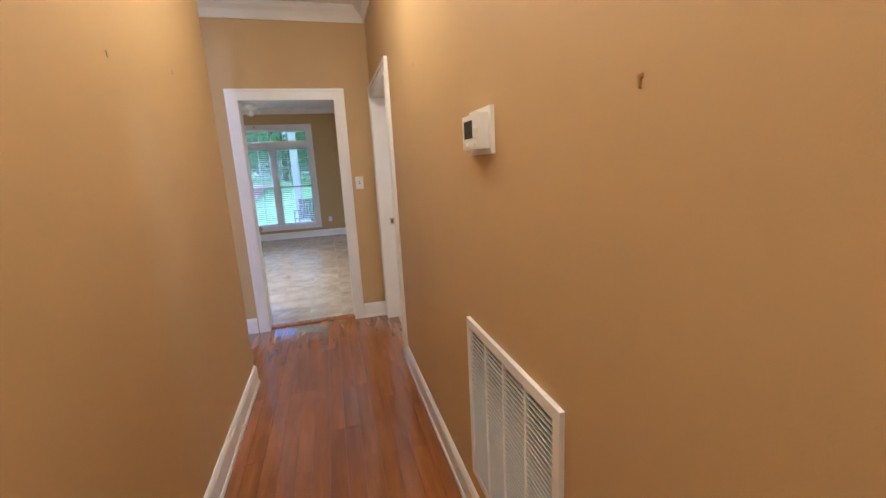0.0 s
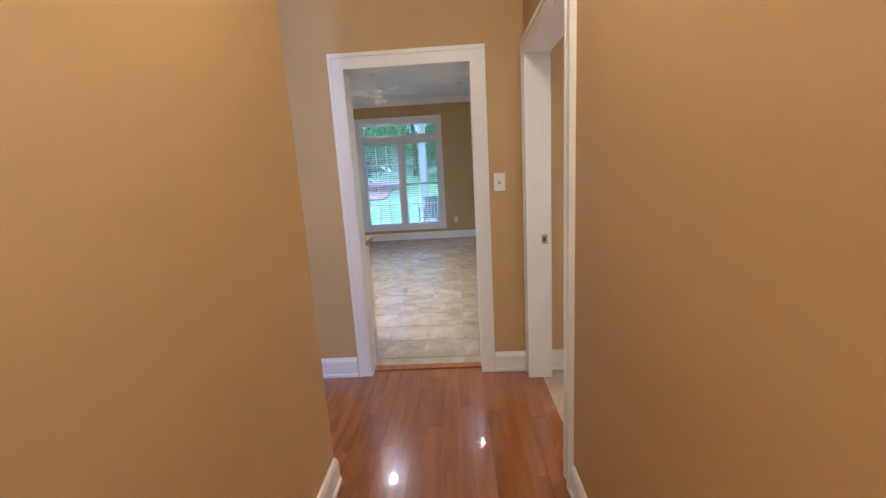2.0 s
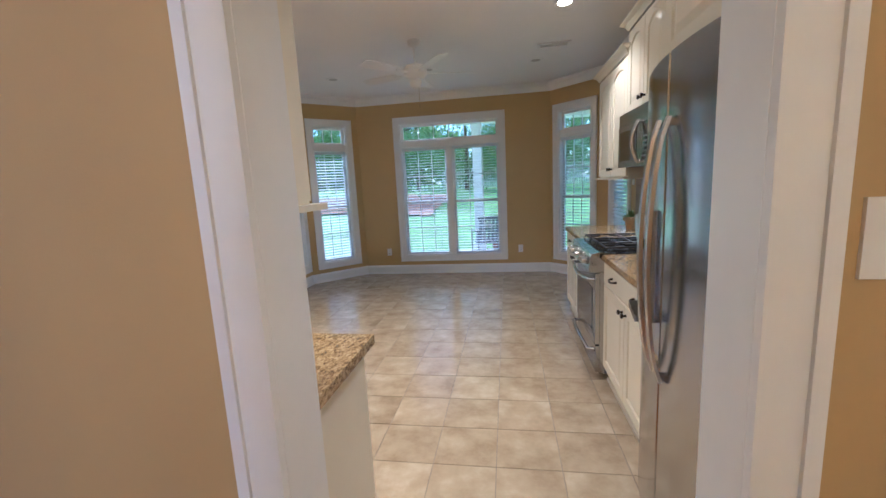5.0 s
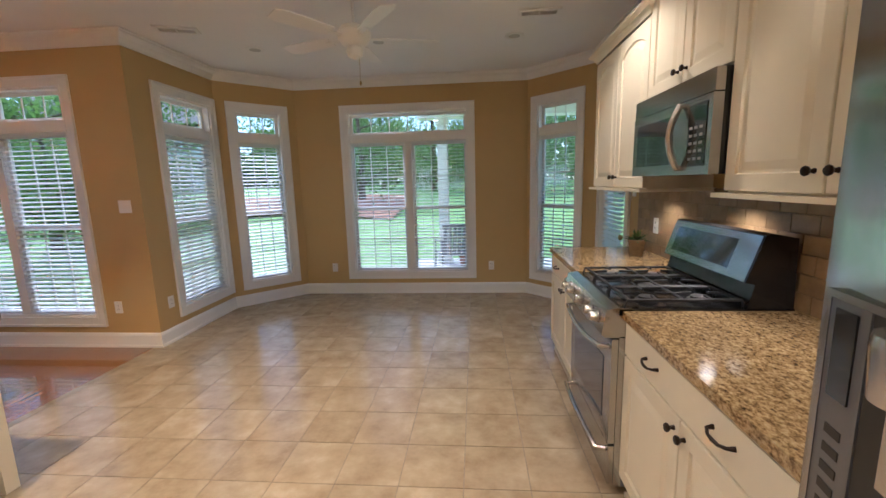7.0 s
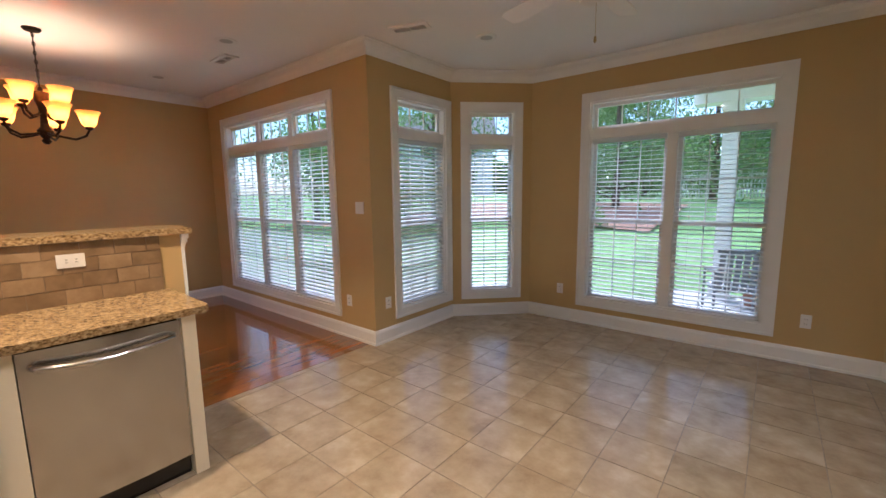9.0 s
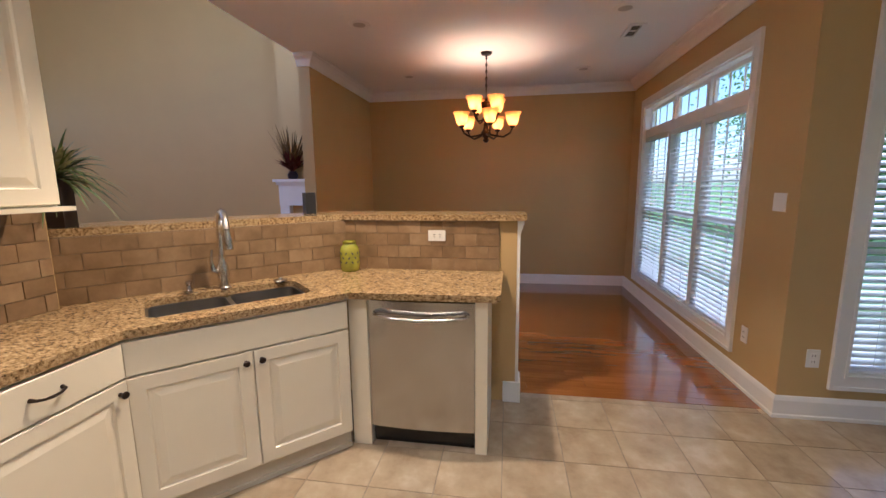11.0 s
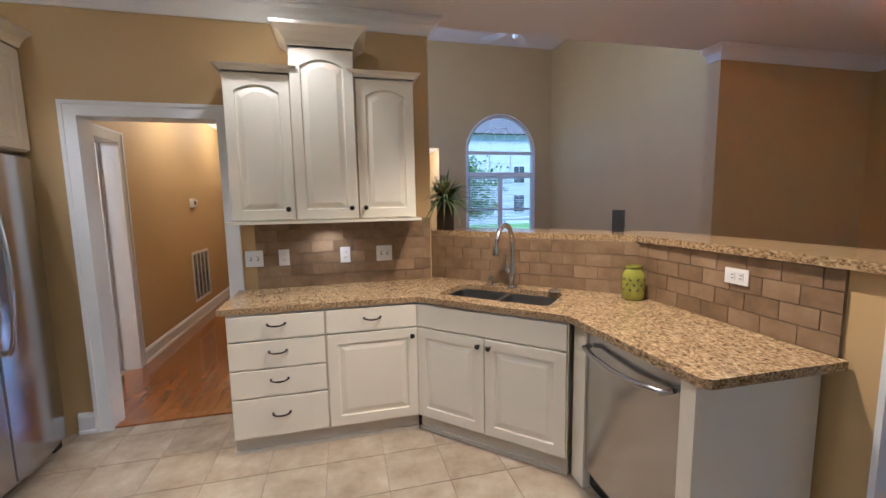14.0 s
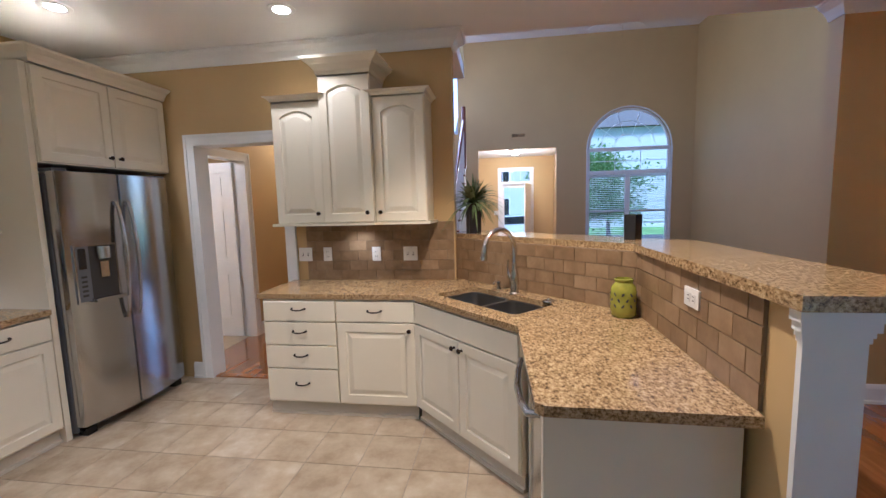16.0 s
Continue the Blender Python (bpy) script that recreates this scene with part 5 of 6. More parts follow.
part("vase", bm, plain("dark vase", (0.03, 0.02, 0.03), 0.3), top, smooth=True)
part("flowers", blade_plant(90, 0.36, 0.06, 0.4, 0.10, 0.7, 11), plain("dark red dried flowers", (0.10, 0.015, 0.010), 0.7, var=0.5, scale=30), top)
part("stems", blade_plant(70, 0.72, 0.022, 0.2, 0.10, 1.0, 12), plain("dried stems", (0.16, 0.10, 0.03), 0.7, var=0.4, scale=30), top)

# arched window
top = empty("window_6", pose(-5.03, YL, 0, 0, 0, 180), "tall arched white window with blinds below", "window", kind="structure")
bm = bmesh.new()
for b in casing_boards(1.78, 0.45, 2.72, cw=0.03):
    if b[5] <= 2.72 + 0.2 and not (b[4] >= 2.72):
        add_box(bm, b[0], b[1], b[2], b[3], b[4], min(b[5], 2.72))
add_tube(bm, [(0.905 * math.cos(a), -0.004, 2.72 + 0.905 * math.sin(a)) for a in [math.pi * k / 24 for k in range(25)]], 0.016, 8)
part("casing", bm, TRIM, top)
lst = [(-0.89, -0.84, 0.02, 0.10, 0.45, 2.72), (0.84, 0.89, 0.02, 0.10, 0.45, 2.72), (-0.84, 0.84, 0.0, 0.10, 2.13, 2.22), (-0.84, 0.84, 0.02, 0.10, 2.66, 2.74), (-0.84, 0.84, 0.02, 0.10, 0.45, 0.50), (-0.05, 0.05, 0.02, 0.10, 0.50, 2.13), (-0.84, 0.84, 0.05, 0.09, 1.27, 1.32)]
lst += [(x - 0.006, x + 0.006, 0.06, 0.075, 2.22, 2.66) for x in (-0.28, 0.28)] + [(-0.84, 0.84, 0.06, 0.075, 2.43, 2.442)]
boxes("frame", TRIM, lst, top)
bm = bmesh.new()
for rr in (0.29, 0.58):
    add_tube(bm, [(rr * math.cos(a), 0.07, 2.74 + rr * math.sin(a)) for a in [math.pi * k / 16 for k in range(17)]], 0.006, 5)
for a in (36, 72, 108, 144):
    add_tube(bm, [(0.29 * math.cos(radians(a)), 0.07, 2.74 + 0.29 * math.sin(radians(a))), (0.86 * math.cos(radians(a)), 0.07, 2.74 + 0.86 * math.sin(radians(a)))], 0.006, 5)
add_tube(bm, [(0.86 * math.cos(a), 0.06, 2.72 + 0.86 * math.sin(a)) for a in [math.pi * k / 24 for k in range(25)]], 0.03, 6)
part("fanlight", bm, TRIM, top)
g = boxes("pane", GLASS, [(-0.84, 0.84, 0.07, 0.074, 0.5, 2.66)], top)
g.visible_shadow = False
bm = bmesh.new()
add_prism(bm, [(0.86 * math.cos(math.pi * k / 24), 0.86 * math.sin(math.pi * k / 24)) for k in range(25)], -0.002, 0.002)
g = part("pane", bm, GLASS, top)
g.matrix_basis = pose(0, 0.072, 2.74, 90, 0, 0)
g.visible_shadow = False
for a, b, z in ((-0.83, -0.055, 0.51), (0.055, 0.83, 1.02)):
    blind(pose(-5.03, YL, 0, 0, 0, 180), a, b, 2.12, z, 12)

# entry: front door with glass, ceiling lamp
top = empty("front_door", pose(-2.615, -6.2, 0, 0, 0, 180), "white front door frame with a glazed storm door and transom", "door", kind="structure")
bm = bmesh.new()
for b in casing_boards(0.90, 0, 2.535, sill=False):
    add_box(bm, *b)
part("casing", bm, TRIM, top)
boxes("frame", TRIM, [(-0.465, -0.43, 0, 0.13, 0, 2.55), (0.43, 0.465, 0, 0.13, 0, 2.55), (-0.43, 0.43, 0, 0.13, 2.12, 2.20), (-0.43, 0.43, 0, 0.13, 2.52, 2.55), (-0.43, -0.35, 0.09, 0.12, 0, 2.12), (0.35, 0.43, 0.09, 0.12, 0, 2.12), (-0.35, 0.35, 0.09, 0.12, 0, 0.25), (-0.35, 0.35, 0.09, 0.12, 2.02, 2.12), (-0.155, -0.145, 0.06, 0.08, 2.2, 2.52), (0.145, 0.155, 0.06, 0.08, 2.2, 2.52)], top)
part("leaf", panel_leaf(0.86, 2.10), TRIM, top).matrix_basis = pose(0.43, -0.03, 0.01, 0, 0, -105)
g = boxes("pane", GLASS, [(-0.35, 0.35, 0.10, 0.104, 0.25, 2.02), (-0.43, 0.43, 0.07, 0.074, 2.2, 2.52)], top)
g.visible_shadow = False
flush_lamp(-2.55, -4.6, 2.95, "lit flush glass ceiling lamp in the entry")
lamp("entry_light", "POINT", pose(-2.55, -4.6, 2.70), 45, WARM, size=0.1)
plate(pose(-2.0, -6.2, 1.25, 0, 0, 180), "switch", 2)

# stairs along the living room's east wall
top = empty("staircase", pose(-1.42, -0.6, 0), "white staircase with a red-brown handrail", "stairs", kind="structure")
treads, risers = [], []
for i in range(13):
    y1 = -0.0 + 1.4 - i * 0.25
    treads.append((0.0, 0.98, y1 - 0.27, y1, 0.18 * (i + 1) - 0.03, 0.18 * (i + 1)))
    risers.append((0.02, 0.98, y1 - 0.25, y1 - 0.03, 0, 0.18 * (i + 1) - 0.03))
boxes("treads", DARKWOOD, treads, top)
boxes("carcass", TRIM, risers, top)
bm = bmesh.new()
for i in range(13):
    y1 = 1.3 - i * 0.25
    for dy in (0.0, -0.12):
        add_tube(bm, [(0.05, y1 + dy, 0.18 * (i + 1)), (0.05, y1 + dy, 0.18 * (i + 1) + 0.86)], 0.014, 6)
part("balusters", bm, TRIM, top)
bm = bmesh.new()
add_tube(bm, [(0.05, 1.45, 1.08), (0.05, 1.3, 1.10), (0.05, -1.7, 3.26), (0.05, -1.9, 3.40)], 0.035, 10)
add_tube(bm, [(0.05, 1.38, 0.0), (0.05, 1.38, 1.25)], 0.045, 10)
add_tube(bm, [(0.05, -1.85, 2.34), (0.05, -1.85, 3.65)], 0.045, 10)
part("handrail", bm, DARKWOOD, top, smooth=True)

# ---- outdoors ----


def terrain():
    bm = bmesh.new()
    xs = [-1500, -300, -80, -40, -20, -10, -5, 0, 5, 10, 20, 40, 80, 300, 1500]
    ys = [-1500, -300, -80, -30, -12, -7, 0, 9, 10, 12, 15, 20, 26, 34, 50, 90, 300, 1500]
    grid = []
    for y in ys:
        row = []
        for x in xs:
            z = -0.45
            if y > 12:
                z += 1.9 * (1 - math.exp(-(y - 12) / 9))
            row.append(bm.verts.new((x, y, z)))
        grid.append(row)
    for r0, r1 in zip(grid, grid[1:]):
        for k in range(len(xs) - 1):
            bm.faces.new((r0[k], r0[k + 1], r1[k + 1], r1[k]))
    return structure(part("ground", bm, GRASS, smooth=True), "green mown lawn rising behind the house", "lawn")


def ground_z(y):
    return -0.45 + (1.9 * (1 - math.exp(-(y - 12) / 9)) if y > 12 else 0)


terrain()
bm = bmesh.new()
rows = []
for y in (17.5, 19, 21, 24):
    rows.append([bm.verts.new((x, y + 0.6 * math.sin(x * 0.7), ground_z(y + 0.6 * math.sin(x * 0.7)) + 0.035)) for x in (-13, -11, -9, -7, -5, -3.6, -2.6)])
for r0, r1 in zip(rows, rows[1:]):
    for k in range(len(r0) - 1):
        bm.faces.new((r0[k], r0[k + 1], r1[k + 1], r1[k]))
structure(part("ground_bed", bm, STRAW, smooth=True), "reddish pine straw planting bed", "ground")
# porch
structure(boxes("pavement_porch", CONCRETE, [(-1.2, 5.5, YA + 0.3, 12.2, -0.50, -0.12)]), "concrete porch slab", "pavement")
top = empty("porch", pose(0, 0, 0), "white covered porch with a square column", "porch", kind="structure")
boxes("column", TRIM, [(-0.62, -0.42, 11.9, 12.1, -0.12, 2.75), (-0.66, -0.38, 11.86, 12.14, -0.12, 0.08), (-0.65, -0.39, 11.87, 12.13, 2.62, 2.75)], top, 0.006)
boxes("roof", CEIL, [(-1.0, 5.6, YA + 0.35, 12.3, 2.95, 3.1), (-1.0, 5.6, 11.85, 12.2, 2.75, 2.95)], top)
# outdoor furniture under covers
GREYF = plain("grey weathered metal", (0.20, 0.20, 0.22), 0.6, var=0.15)


def patio_chair(m):
    top = empty("patio_chair", m, "grey metal slatted patio chair on the porch", "chair", "porch chairs")
    bm = bmesh.new()
    for i in range(7):
        add_box(bm, -0.27 + i * 0.082, -0.21 + i * 0.082, -0.25, 0.25, 0.40, 0.42)
    part("seat", bm, GREYF, top)
    bm = bmesh.new()
    for i in range(7):
        add_box(bm, -0.27 + i * 0.082, -0.21 + i * 0.082, -0.01, 0.01, 0.0, 0.50, pose(0, 0.24, 0.42, -10))
    add_box(bm, -0.29, 0.31, -0.015, 0.015, 0.47, 0.52, pose(0, 0.24, 0.42, -10))
    part("backrest", bm, GREYF, top)
    bm = bmesh.new()
    for x in (-0.27, 0.29):
        for y in (-0.23, 0.23):
            add_tube(bm, [(x, y, 0), (x, y, 0.62 if y < 0 else 0.66)], 0.016, 6)
        add_tube(bm, [(x, -0.25, 0.62), (x, 0.27, 0.65)], 0.02, 6)
    part("legs", bm, GREYF, top)


patio_chair(pose(-0.25, 10.7, -0.12, 0, 0, 200))
patio_chair(pose(0.55, 10.9, -0.12, 0, 0, 160))
top = empty("flower_pot", pose(-0.05, 11.5, -0.12), "clay pot of red flowers on the porch", "plant")
bm = bmesh.new()
add_lathe(bm, [(0.13, 0), (0.18, 0.3), (0.20, 0.32), (0.17, 0.32)], n=16)
part("pot", bm, plain("terracotta", (0.30, 0.12, 0.07), 0.8), top, smooth=True)
part("leaves", blade_plant(80, 0.3, 0.05, 0.4, 0.32, 0.3, 21), LEAF, top)
part("flowers", blade_plant(40, 0.34, 0.04, 0.3, 0.34, 0.6, 22), plain("red petals", (0.45, 0.02, 0.03), 0.6), top)


def tree(x, y, h, r, seed, trunk=0.16, low=0.3):
    rnd = random.Random(seed)
    z0 = ground_z(y)
    top = empty("tree", pose(x, y, z0 - 0.05), "leafy green garden tree", "tree", "garden trees")
    bm = bmesh.new()
    add_tube(bm, [(0, 0, 0), (0.05, 0, h * 0.3), (-0.05, 0.1, h * 0.6), (0, 0, h * 0.9)], [trunk, trunk * 0.75, trunk * 0.5, trunk * 0.15], 8)
    tips = []
    for i in range(14):
        a = 2 * math.pi * rnd.random()
        zb = h * rnd.uniform(low, 0.8)
        L = r * rnd.uniform(0.6, 1.0) * (1.1 - 0.5 * zb / h)
        e = Vector((math.cos(a) * L, math.sin(a) * L, zb + L * 0.35))
        add_tube(bm, [(0, 0, zb), e * 0.5 + Vector((0, 0, zb * 0.5)), e], [trunk * 0.3, trunk * 0.2, trunk * 0.06], 5)
        tips += [e, e * 0.7 + Vector((0, 0, zb * 0.3)), e * 0.45 + Vector((0, 0, zb * 0.6))]
    part("trunk", bm, BARK, top)
    bm = bmesh.new()
    for e in tips:
        for _ in range(150):
            p = e + Vector((rnd.gauss(0, 1), rnd.gauss(0, 1), rnd.gauss(0, 0.7))) * (r * 0.23)
            s = rnd.uniform(0.05, 0.11)
            a = Vector((rnd.gauss(0, 1), rnd.gauss(0, 1), rnd.gauss(0, 1))).normalized()
            b = a.orthogonal().normalized()
            bm.faces.new([bm.verts.new(p + a * s), bm.verts.new(p + b * s * 0.5), bm.verts.new(p - a * s), bm.verts.new(p - b * s * 0.5)])
    tagged(part("leaves", bm, FOLIAGE, top), kind="stuff")


for i, (x, y, h, r) in enumerate(((-5.0, 22, 6, 2.6), (-8.5, 24, 7, 3), (-2.2, 27, 8, 3), (2.5, 26, 7, 2.8), (6.5, 22, 6.5, 2.6), (-13, 20, 7, 3), (-11.5, 14, 4.5, 2.0), (-17, 16, 7, 3), (10, 27, 8, 3.2), (0.4, 31, 9, 3.2), (-6, 31, 9, 3.4), (-9, 35, 8, 3.6), (-2.5, 36, 9, 3.6), (4.5, 34, 8, 3.4), (14, 24, 8, 3.4), (-21, 24, 8, 3.4))):
    tree(x, y, h, r, 40 + i, low=0.04)
tree(-4.3, -8.2, 3.6, 1.1, 77, 0.07, 0.2)
tree(-6.6, -11.0, 4.6, 1.7, 78, 0.1, 0.2)


def shrub(x, y, s, seed):
    rnd = random.Random(seed)
    top = empty("shrub", pose(x, y, ground_z(y) - 0.02), "rounded green garden shrub", "shrub", "garden shrubs")
    bm = bmesh.new()
    for _ in range(700):
        a, e, q = rnd.uniform(0, 6.28), rnd.uniform(0, 1.5), rnd.uniform(0.6, 1.05)
        p = Vector((math.cos(a) * math.cos(e), math.sin(a) * math.cos(e), math.sin(e) + 0.05)) * s * q
        d = Vector((rnd.gauss(0, 1), rnd.gauss(0, 1), rnd.gauss(0, 1))).normalized()
        b = d.orthogonal().normalized()
        w = rnd.uniform(0.03, 0.07)
        bm.faces.new([bm.verts.new(p + d * w), bm.verts.new(p + b * w * 0.5), bm.verts.new(p - d * w), bm.verts.new(p - b * w * 0.5)])
    tagged(part("leaves", bm, FOLIAGE, top), kind="stuff")


for i, (x, y, s) in enumerate(((-5.6, 8.3, 0.6), (-4.4, 8.6, 0.55), (-6.4, 9.2, 0.7), (-4.2, -4.6, 0.75), (-5.0, -4.7, 0.7), (-5.9, -4.6, 0.8), (-4.6, 17.5, 0.7), (-9, 16, 0.9))):
    shrub(x, y, s, 90 + i)

# far woods closing the back of the garden
bm = bmesh.new()
rnd = random.Random(8)
for i in range(26000):
    x = rnd.uniform(-62, 62)
    crest = 6.5 + 2.2 * math.sin(x * 0.31) + 1.3 * math.sin(x * 0.83 + 1.0) + 0.7 * math.sin(x * 2.1)
    z = crest * rnd.random() ** 0.75
    q = Vector((x, 48 + rnd.uniform(-1.5, 1.5) + 0.12 * z, ground_z(48) + z))
    d = Vector((rnd.gauss(0, 1), rnd.gauss(0, 1), rnd.gauss(0, 1))).normalized()
    e = d.orthogonal().normalized()
    w = rnd.uniform(0.25, 0.5)
    bm.faces.new([bm.verts.new(q + d * w), bm.verts.new(q + e * w * 0.7), bm.verts.new(q - d * w), bm.verts.new(q - e * w * 0.7)])
structure(part("backdrop_woods", bm, FOLIAGE), "dense green woods at the far end of the garden", "woods")

# white picket fence and iron fence at the back
top = empty("fence", pose(0, 0, 0), "white picket fence at the back of the lawn", "fence", kind="structure")
bm = bmesh.new()
fy = 29.0
for i in range(70):
    x = -4 + i * 0.14
    add_box(bm, x, x + 0.07, fy, fy + 0.02, ground_z(fy), ground_z(fy) + 1.25)
for z in (0.35, 1.0):
    add_box(bm, -4, 5.8, fy + 0.02, fy + 0.05, ground_z(fy) + z, ground_z(fy) + z + 0.08)
tagged(part("pickets", bm, TRIM, top), kind="stuff")


def house(x, y, w, d, h, label, turn=0):
    m = pose(x, y, ground_z(y) - 0.05, 0, 0, turn)
    top = empty("house", m, label, "house", "neighbouring houses")
    bm = bmesh.new()
    n = int(h / 0.18)
    for i in range(n):
        e = 0.012
        vs = add_box(bm, -w / 2 - e, w / 2 + e, -d / 2 - e, d / 2 + e, i * 0.18, i * 0.18 + 0.18)
        for v in vs[4:]:
            v.co.x *= (w / 2) / (w / 2 + e)
            v.co.y *= (d / 2) / (d / 2 + e)
    part("wall", bm, SIDING, top)
    bm = bmesh.new()
    add_prism(bm, [(-d / 2 - 0.4, h), (d / 2 + 0.4, h), (0, h + d * 0.35)], -w / 2 - 0.3, w / 2 + 0.3)
    ob = part("roof", bm, ROOF, top)
    ob.matrix_basis = Matrix(((0, 0, 1, 0), (1, 0, 0, 0), (0, 1, 0, 0), (0, 0, 0, 1)))
    for k in range(3):
        for z in (1.0, 3.4):
            if z + 1.4 < h:
                xx = -w / 2 + w * (k + 0.5) / 3
                wn_ = boxes("window", TRIM, [(xx - 0.55, xx + 0.55, -d / 2 - 0.06, -d / 2 - 0.02, z, z + 1.5), (xx - 0.55, xx + 0.55, d / 2 + 0.02, d / 2 + 0.06, z, z + 1.5)], top)
                boxes("glazing", DARKGLASS, [(xx - 0.47, xx - 0.02, -d / 2 - 0.07, -d / 2 - 0.06, z + 0.08, z + 1.42), (xx + 0.02, xx + 0.47, -d / 2 - 0.07, -d / 2 - 0.06, z + 0.08, z + 1.42), (xx - 0.47, xx - 0.02, d / 2 + 0.06, d / 2 + 0.07, z + 0.08, z + 1.42), (xx + 0.02, xx + 0.47, d / 2 + 0.06, d / 2 + 0.07, z + 0.08, z + 1.42)], wn_)


house(-27, 36, 12, 8, 5.2, "pale sided two-storey neighbouring house", 35)
house(-9, -30, 20, 9, 7.4, "pale sided house across the street")
structure(boxes("road", plain("asphalt", (0.06, 0.06, 0.062), 0.9, var=0.2, scale=4, bump=0.3), [(-60, 60, -18, -12, -0.46, -0.43)]), "grey asphalt street", "road")

# parked car seen through the front door
top = empty("car", pose(-2.9, -14.2, -0.43, 0, 0, 0), "white parked saloon car on the street", "car")
bm = bmesh.new()
add_prism(bm, [(-2.2, 0.25), (2.2, 0.25), (2.25, 0.55), (2.1, 0.80), (1.3, 0.90), (0.65, 1.38), (-0.8, 1.42), (-1.5, 0.98), (-2.15, 0.92), (-2.25, 0.6)], -0.85, 0.85)
ob = part("body", bm, plain("white car paint", (0.72, 0.74, 0.76), 0.15, coat=0.6, bump=0), top, bevel=0.05, smooth=True)
ob.matrix_basis = pose(0, 0, 0, 90, 0, 0)
bm = bmesh.new()
add_prism(bm, [(1.05, 0.94), (0.60, 1.32), (-0.75, 1.36), (-1.25, 1.0)], -0.86, 0.86)
ob = part("windows", bm, DARKGLASS, top)
ob.matrix_basis = pose(0, 0, 0, 90, 0, 0)
for x in (-1.4, 1.4):
    for y in (-0.8, 0.8):
        bm = bmesh.new()
        add_lathe(bm, [(0.18, -0.11), (0.32, -0.10), (0.33, 0), (0.32, 0.10), (0.18, 0.11)], n=20, m=pose(x, y, 0.33, 90))
        part("wheel", bm, BLACK, top, smooth=True)

# ---- floor pieces ----


def clip_poly(pts, keep):
    """Keep the side of the line keep = (a, b, c) where a x + b y <= c."""
    a, b, c = keep
    out = []
    for i, p in enumerate(pts):
        q = pts[(i + 1) % len(pts)]
        fp_, fq = a * p[0] + b * p[1] - c, a * q[0] + b * q[1] - c
        if fp_ <= 0:
            out.append(p)
        if fp_ * fq < 0:
            t = fp_ / (fp_ - fq)
            out.append((p[0] + (q[0] - p[0]) * t, p[1] + (q[1] - p[1]) * t))
    return out


tiles = empty("floor", pose(0, 0, 0), "beige square ceramic tile floor with brown grout", "floor", kind="structure")
boxes("grout_bed", GROUT, [(-3.01, XE + 0.1, YS1 - 0.02, YA + 0.1, -0.05, -0.003)], tiles)
TS = 0.3305
shared = {}
for i in range(-10, 6):
    for j in range(-7, 12):
        x0, y0 = 0.033 + i * TS, 5.485 + j * TS
        g = 0.003
        poly = [(x0 + g, y0 + g), (x0 + TS - g, y0 + g), (x0 + TS - g, y0 + TS - g), (x0 + g, y0 + TS - g)]
        full = len(poly)
        for keep in ((-1, 0, 3.005), (1, 0, XE), (0, -1, -(YS1 - 0.015)), (0, 1, YA), (-1, 1, 8.44 - XC), (1, 1, 0.79 + YA)):
            poly = clip_poly(poly, keep)
            if len(poly) < 3:
                break
        if len(poly) < 3:
            continue
        cx_, cy_ = x0 + TS / 2, y0 + TS / 2
        if max(abs(p[0] - cx_) + abs(p[1] - cy_) for p in poly) < 0.02:
            continue
        key = tuple((round(p[0] - cx_, 4), round(p[1] - cy_, 4)) for p in poly)
        if key not in shared:
            bm = bmesh.new()
            add_prism(bm, list(key), -0.006, 0.0)
            shared[key] = mesh_of("tile", bm, TILE, 0.0015)
        ob = new("tile", shared[key])
        ob.parent = tiles
        ob.location = (cx_, cy_, random.uniform(-0.0006, 0.0004))


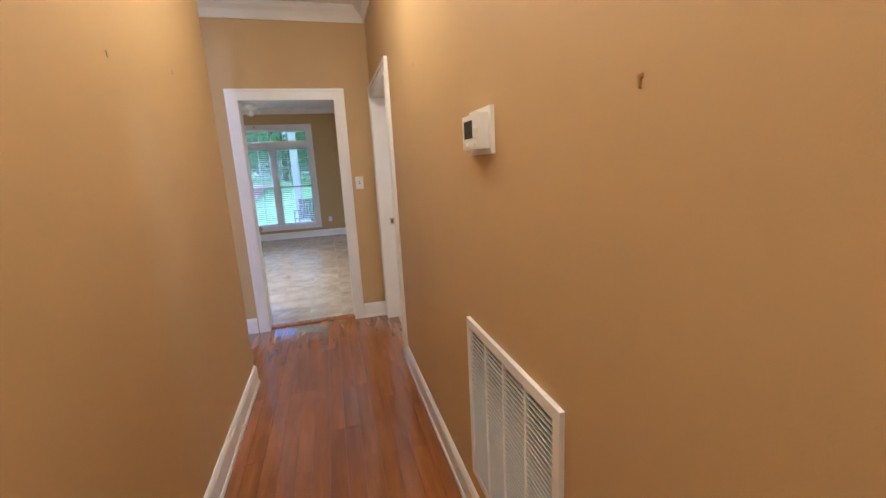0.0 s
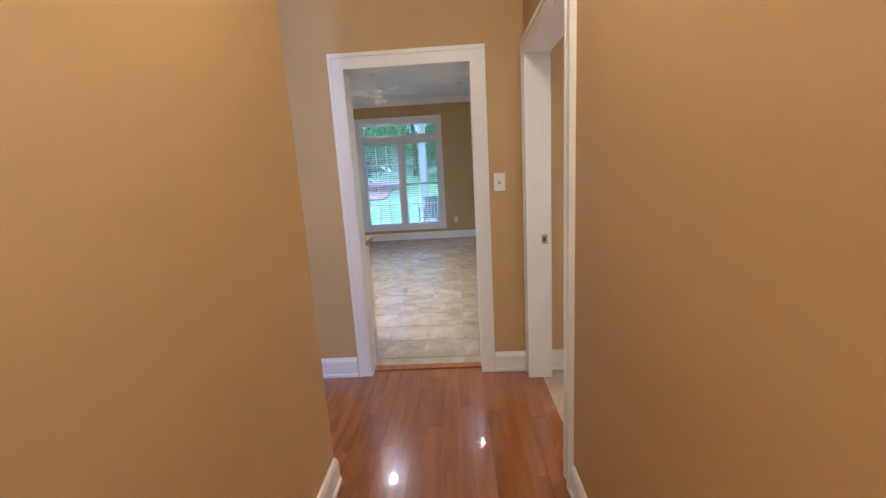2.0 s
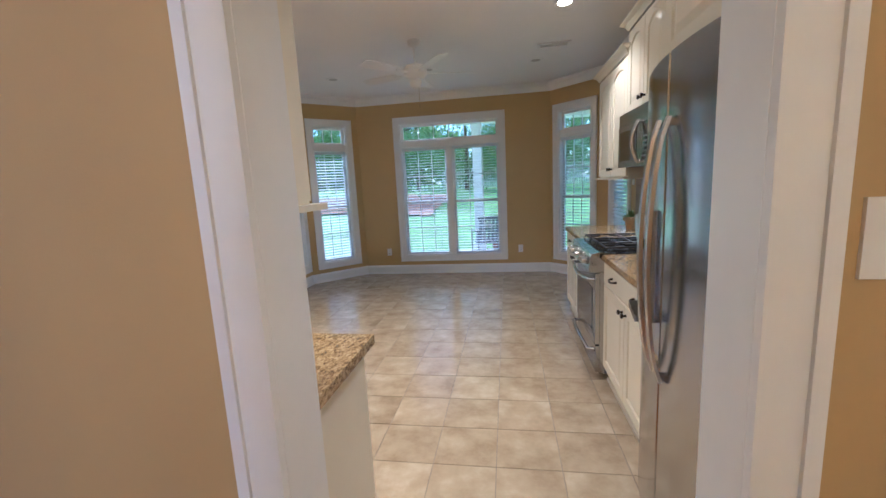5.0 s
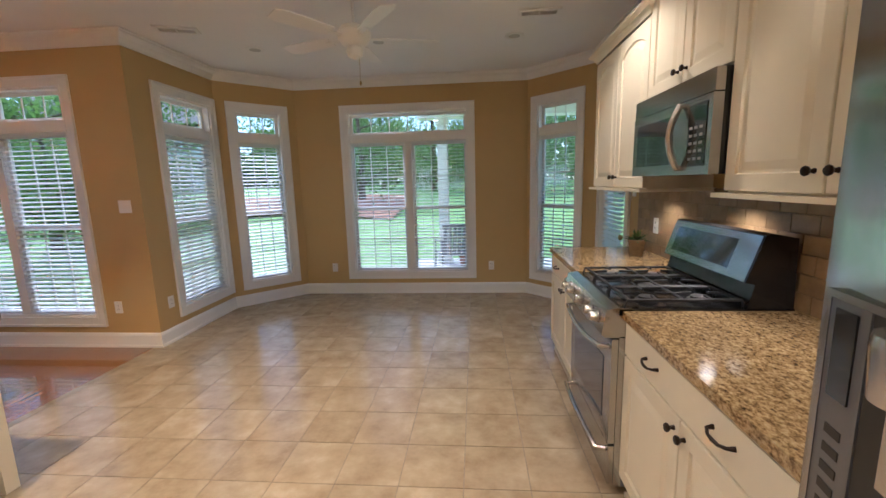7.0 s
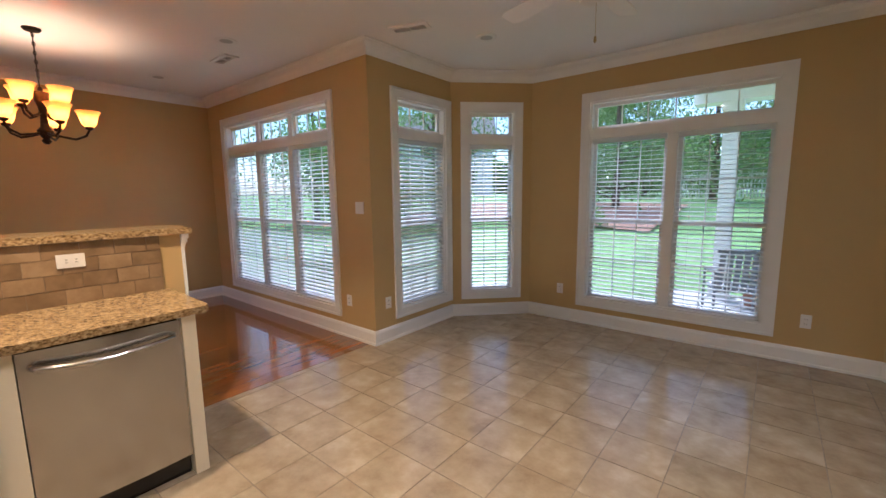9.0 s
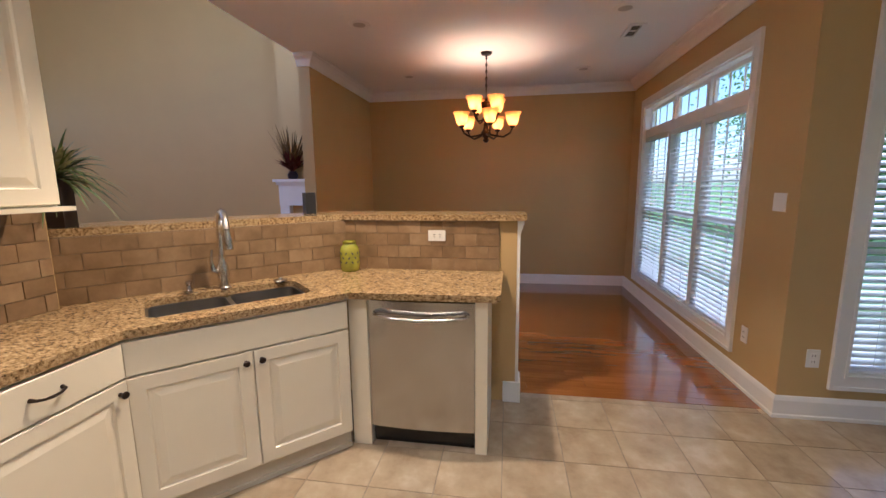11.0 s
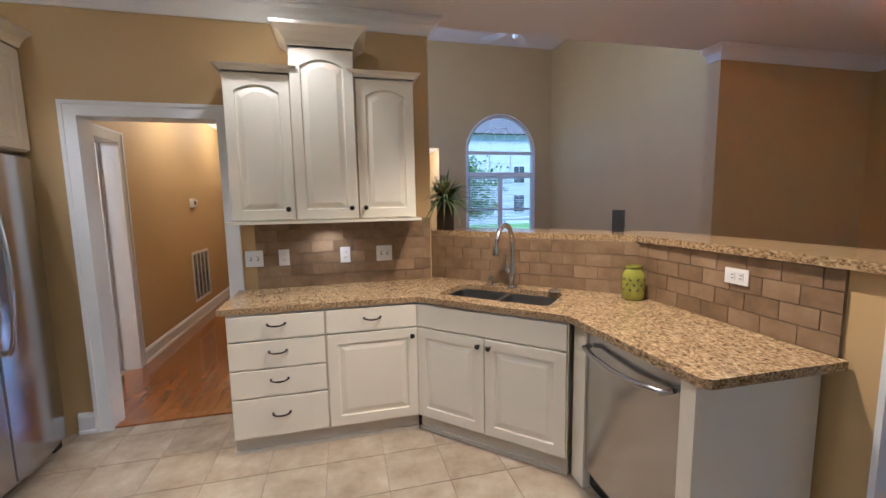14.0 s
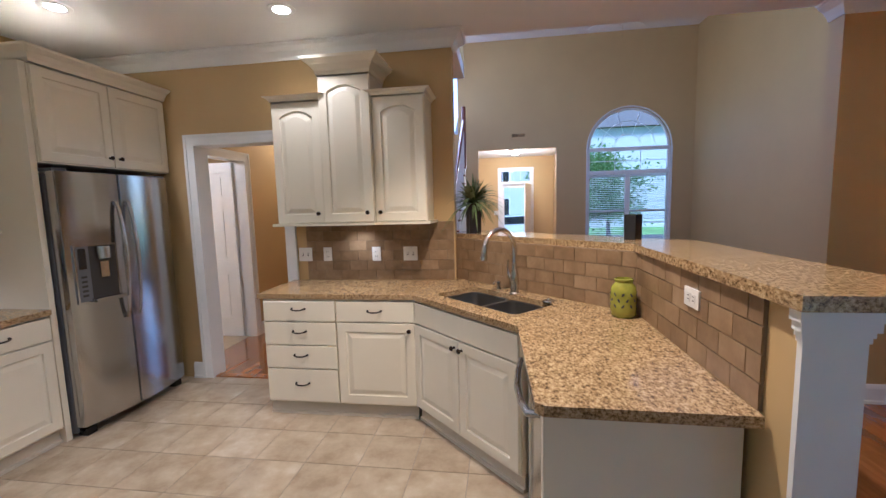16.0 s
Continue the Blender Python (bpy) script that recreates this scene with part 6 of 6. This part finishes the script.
def planks(name, x0, x1, y0, y1, seed, label):
    rnd = random.Random(seed)
    root = empty(name, pose(0, 0, 0), label, "floor", kind="structure")
    lens = (0.55, 0.8, 1.05, 1.3)
    bw = 0.083
    cache = {}
    n = max(1, round((x1 - x0) / bw))
    bw = (x1 - x0) / n
    for i in range(n):
        y = y0
        first = True
        while y < y1 - 1e-3:
            L = rnd.choice(lens) * (rnd.choice((0.4, 0.7, 1.0)) if first else 1)
            first = False
            L = round(min(L, y1 - y), 3)
            if L not in cache:
                bm = bmesh.new()
                add_box(bm, 0.0006, bw - 0.0006, 0.0006, L - 0.0006, -0.012, 0)
                cache[L] = mesh_of("plank", bm, WOOD, 0.0012)
            ob = new("plank", cache[L])
            ob.parent = root
            ob.location = (x0 + bw * i, y, rnd.uniform(-0.0005, 0.0003))
            y += L


planks("floor_hall", -0.28, 0.90, -1.99, 3.30, 1, "glossy red-brown hardwood hall floor")
planks("floor_passage", -1.78, -0.281, 2.201, 3.30, 2, "glossy red-brown hardwood passage floor")
planks("floor_dining", XW, -3.01, 3.301, YC, 3, "glossy red-brown hardwood dining room floor")

# ---- backsplash pieces ----
BW, BH = 0.152, 0.083


def splash(name, m, length, z0, z1, holes=()):
    root = empty(name, m, "brown tumbled stone brick backsplash", "backsplash", kind="structure")
    boxes("grout", GROUT2, [(0, length, -0.006, 0, z0, z1)], root)
    cache = {}
    rows_ = math.ceil((z1 - z0) / BH - 0.05)
    for r in range(rows_):
        za, zb = z0 + r * BH, min(z0 + (r + 1) * BH, z1)
        x = -BW * (0.5 if r % 2 else 0.0)
        while x < length - 0.01:
            a, b = max(0, x), min(length, x + BW)
            x += BW
            if b - a < 0.015:
                continue
            key = (round(b - a, 3), round(zb - za, 3))
            if key not in cache:
                bm = bmesh.new()
                add_box(bm, 0.002, key[0] - 0.002, -0.012, 0, 0.002, key[1] - 0.002)
                cache[key] = mesh_of("brick", bm, STONE, 0.0025)
            ob = new("brick", cache[key])
            ob.parent = root
            ob.location = (a, random.uniform(-0.0012, 0.0004), za)


splash("backsplash_south", pose(-0.50, YS1 + 0.0, 0, 0, 0, 180), 1.27, CT, 1.40)
splash("backsplash_bar", pose(-1.785, 3.305, 0, 0, 0, 135.53), 1.535, CT, 1.255)
splash("backsplash_side", pose(-2.88, 4.385, 0, 0, 0, 90), 1.06, CT, 1.255)
splash("backsplash_east", pose(XE, 7.23, 0, 0, 0, -90), 2.77, CT, 1.43)
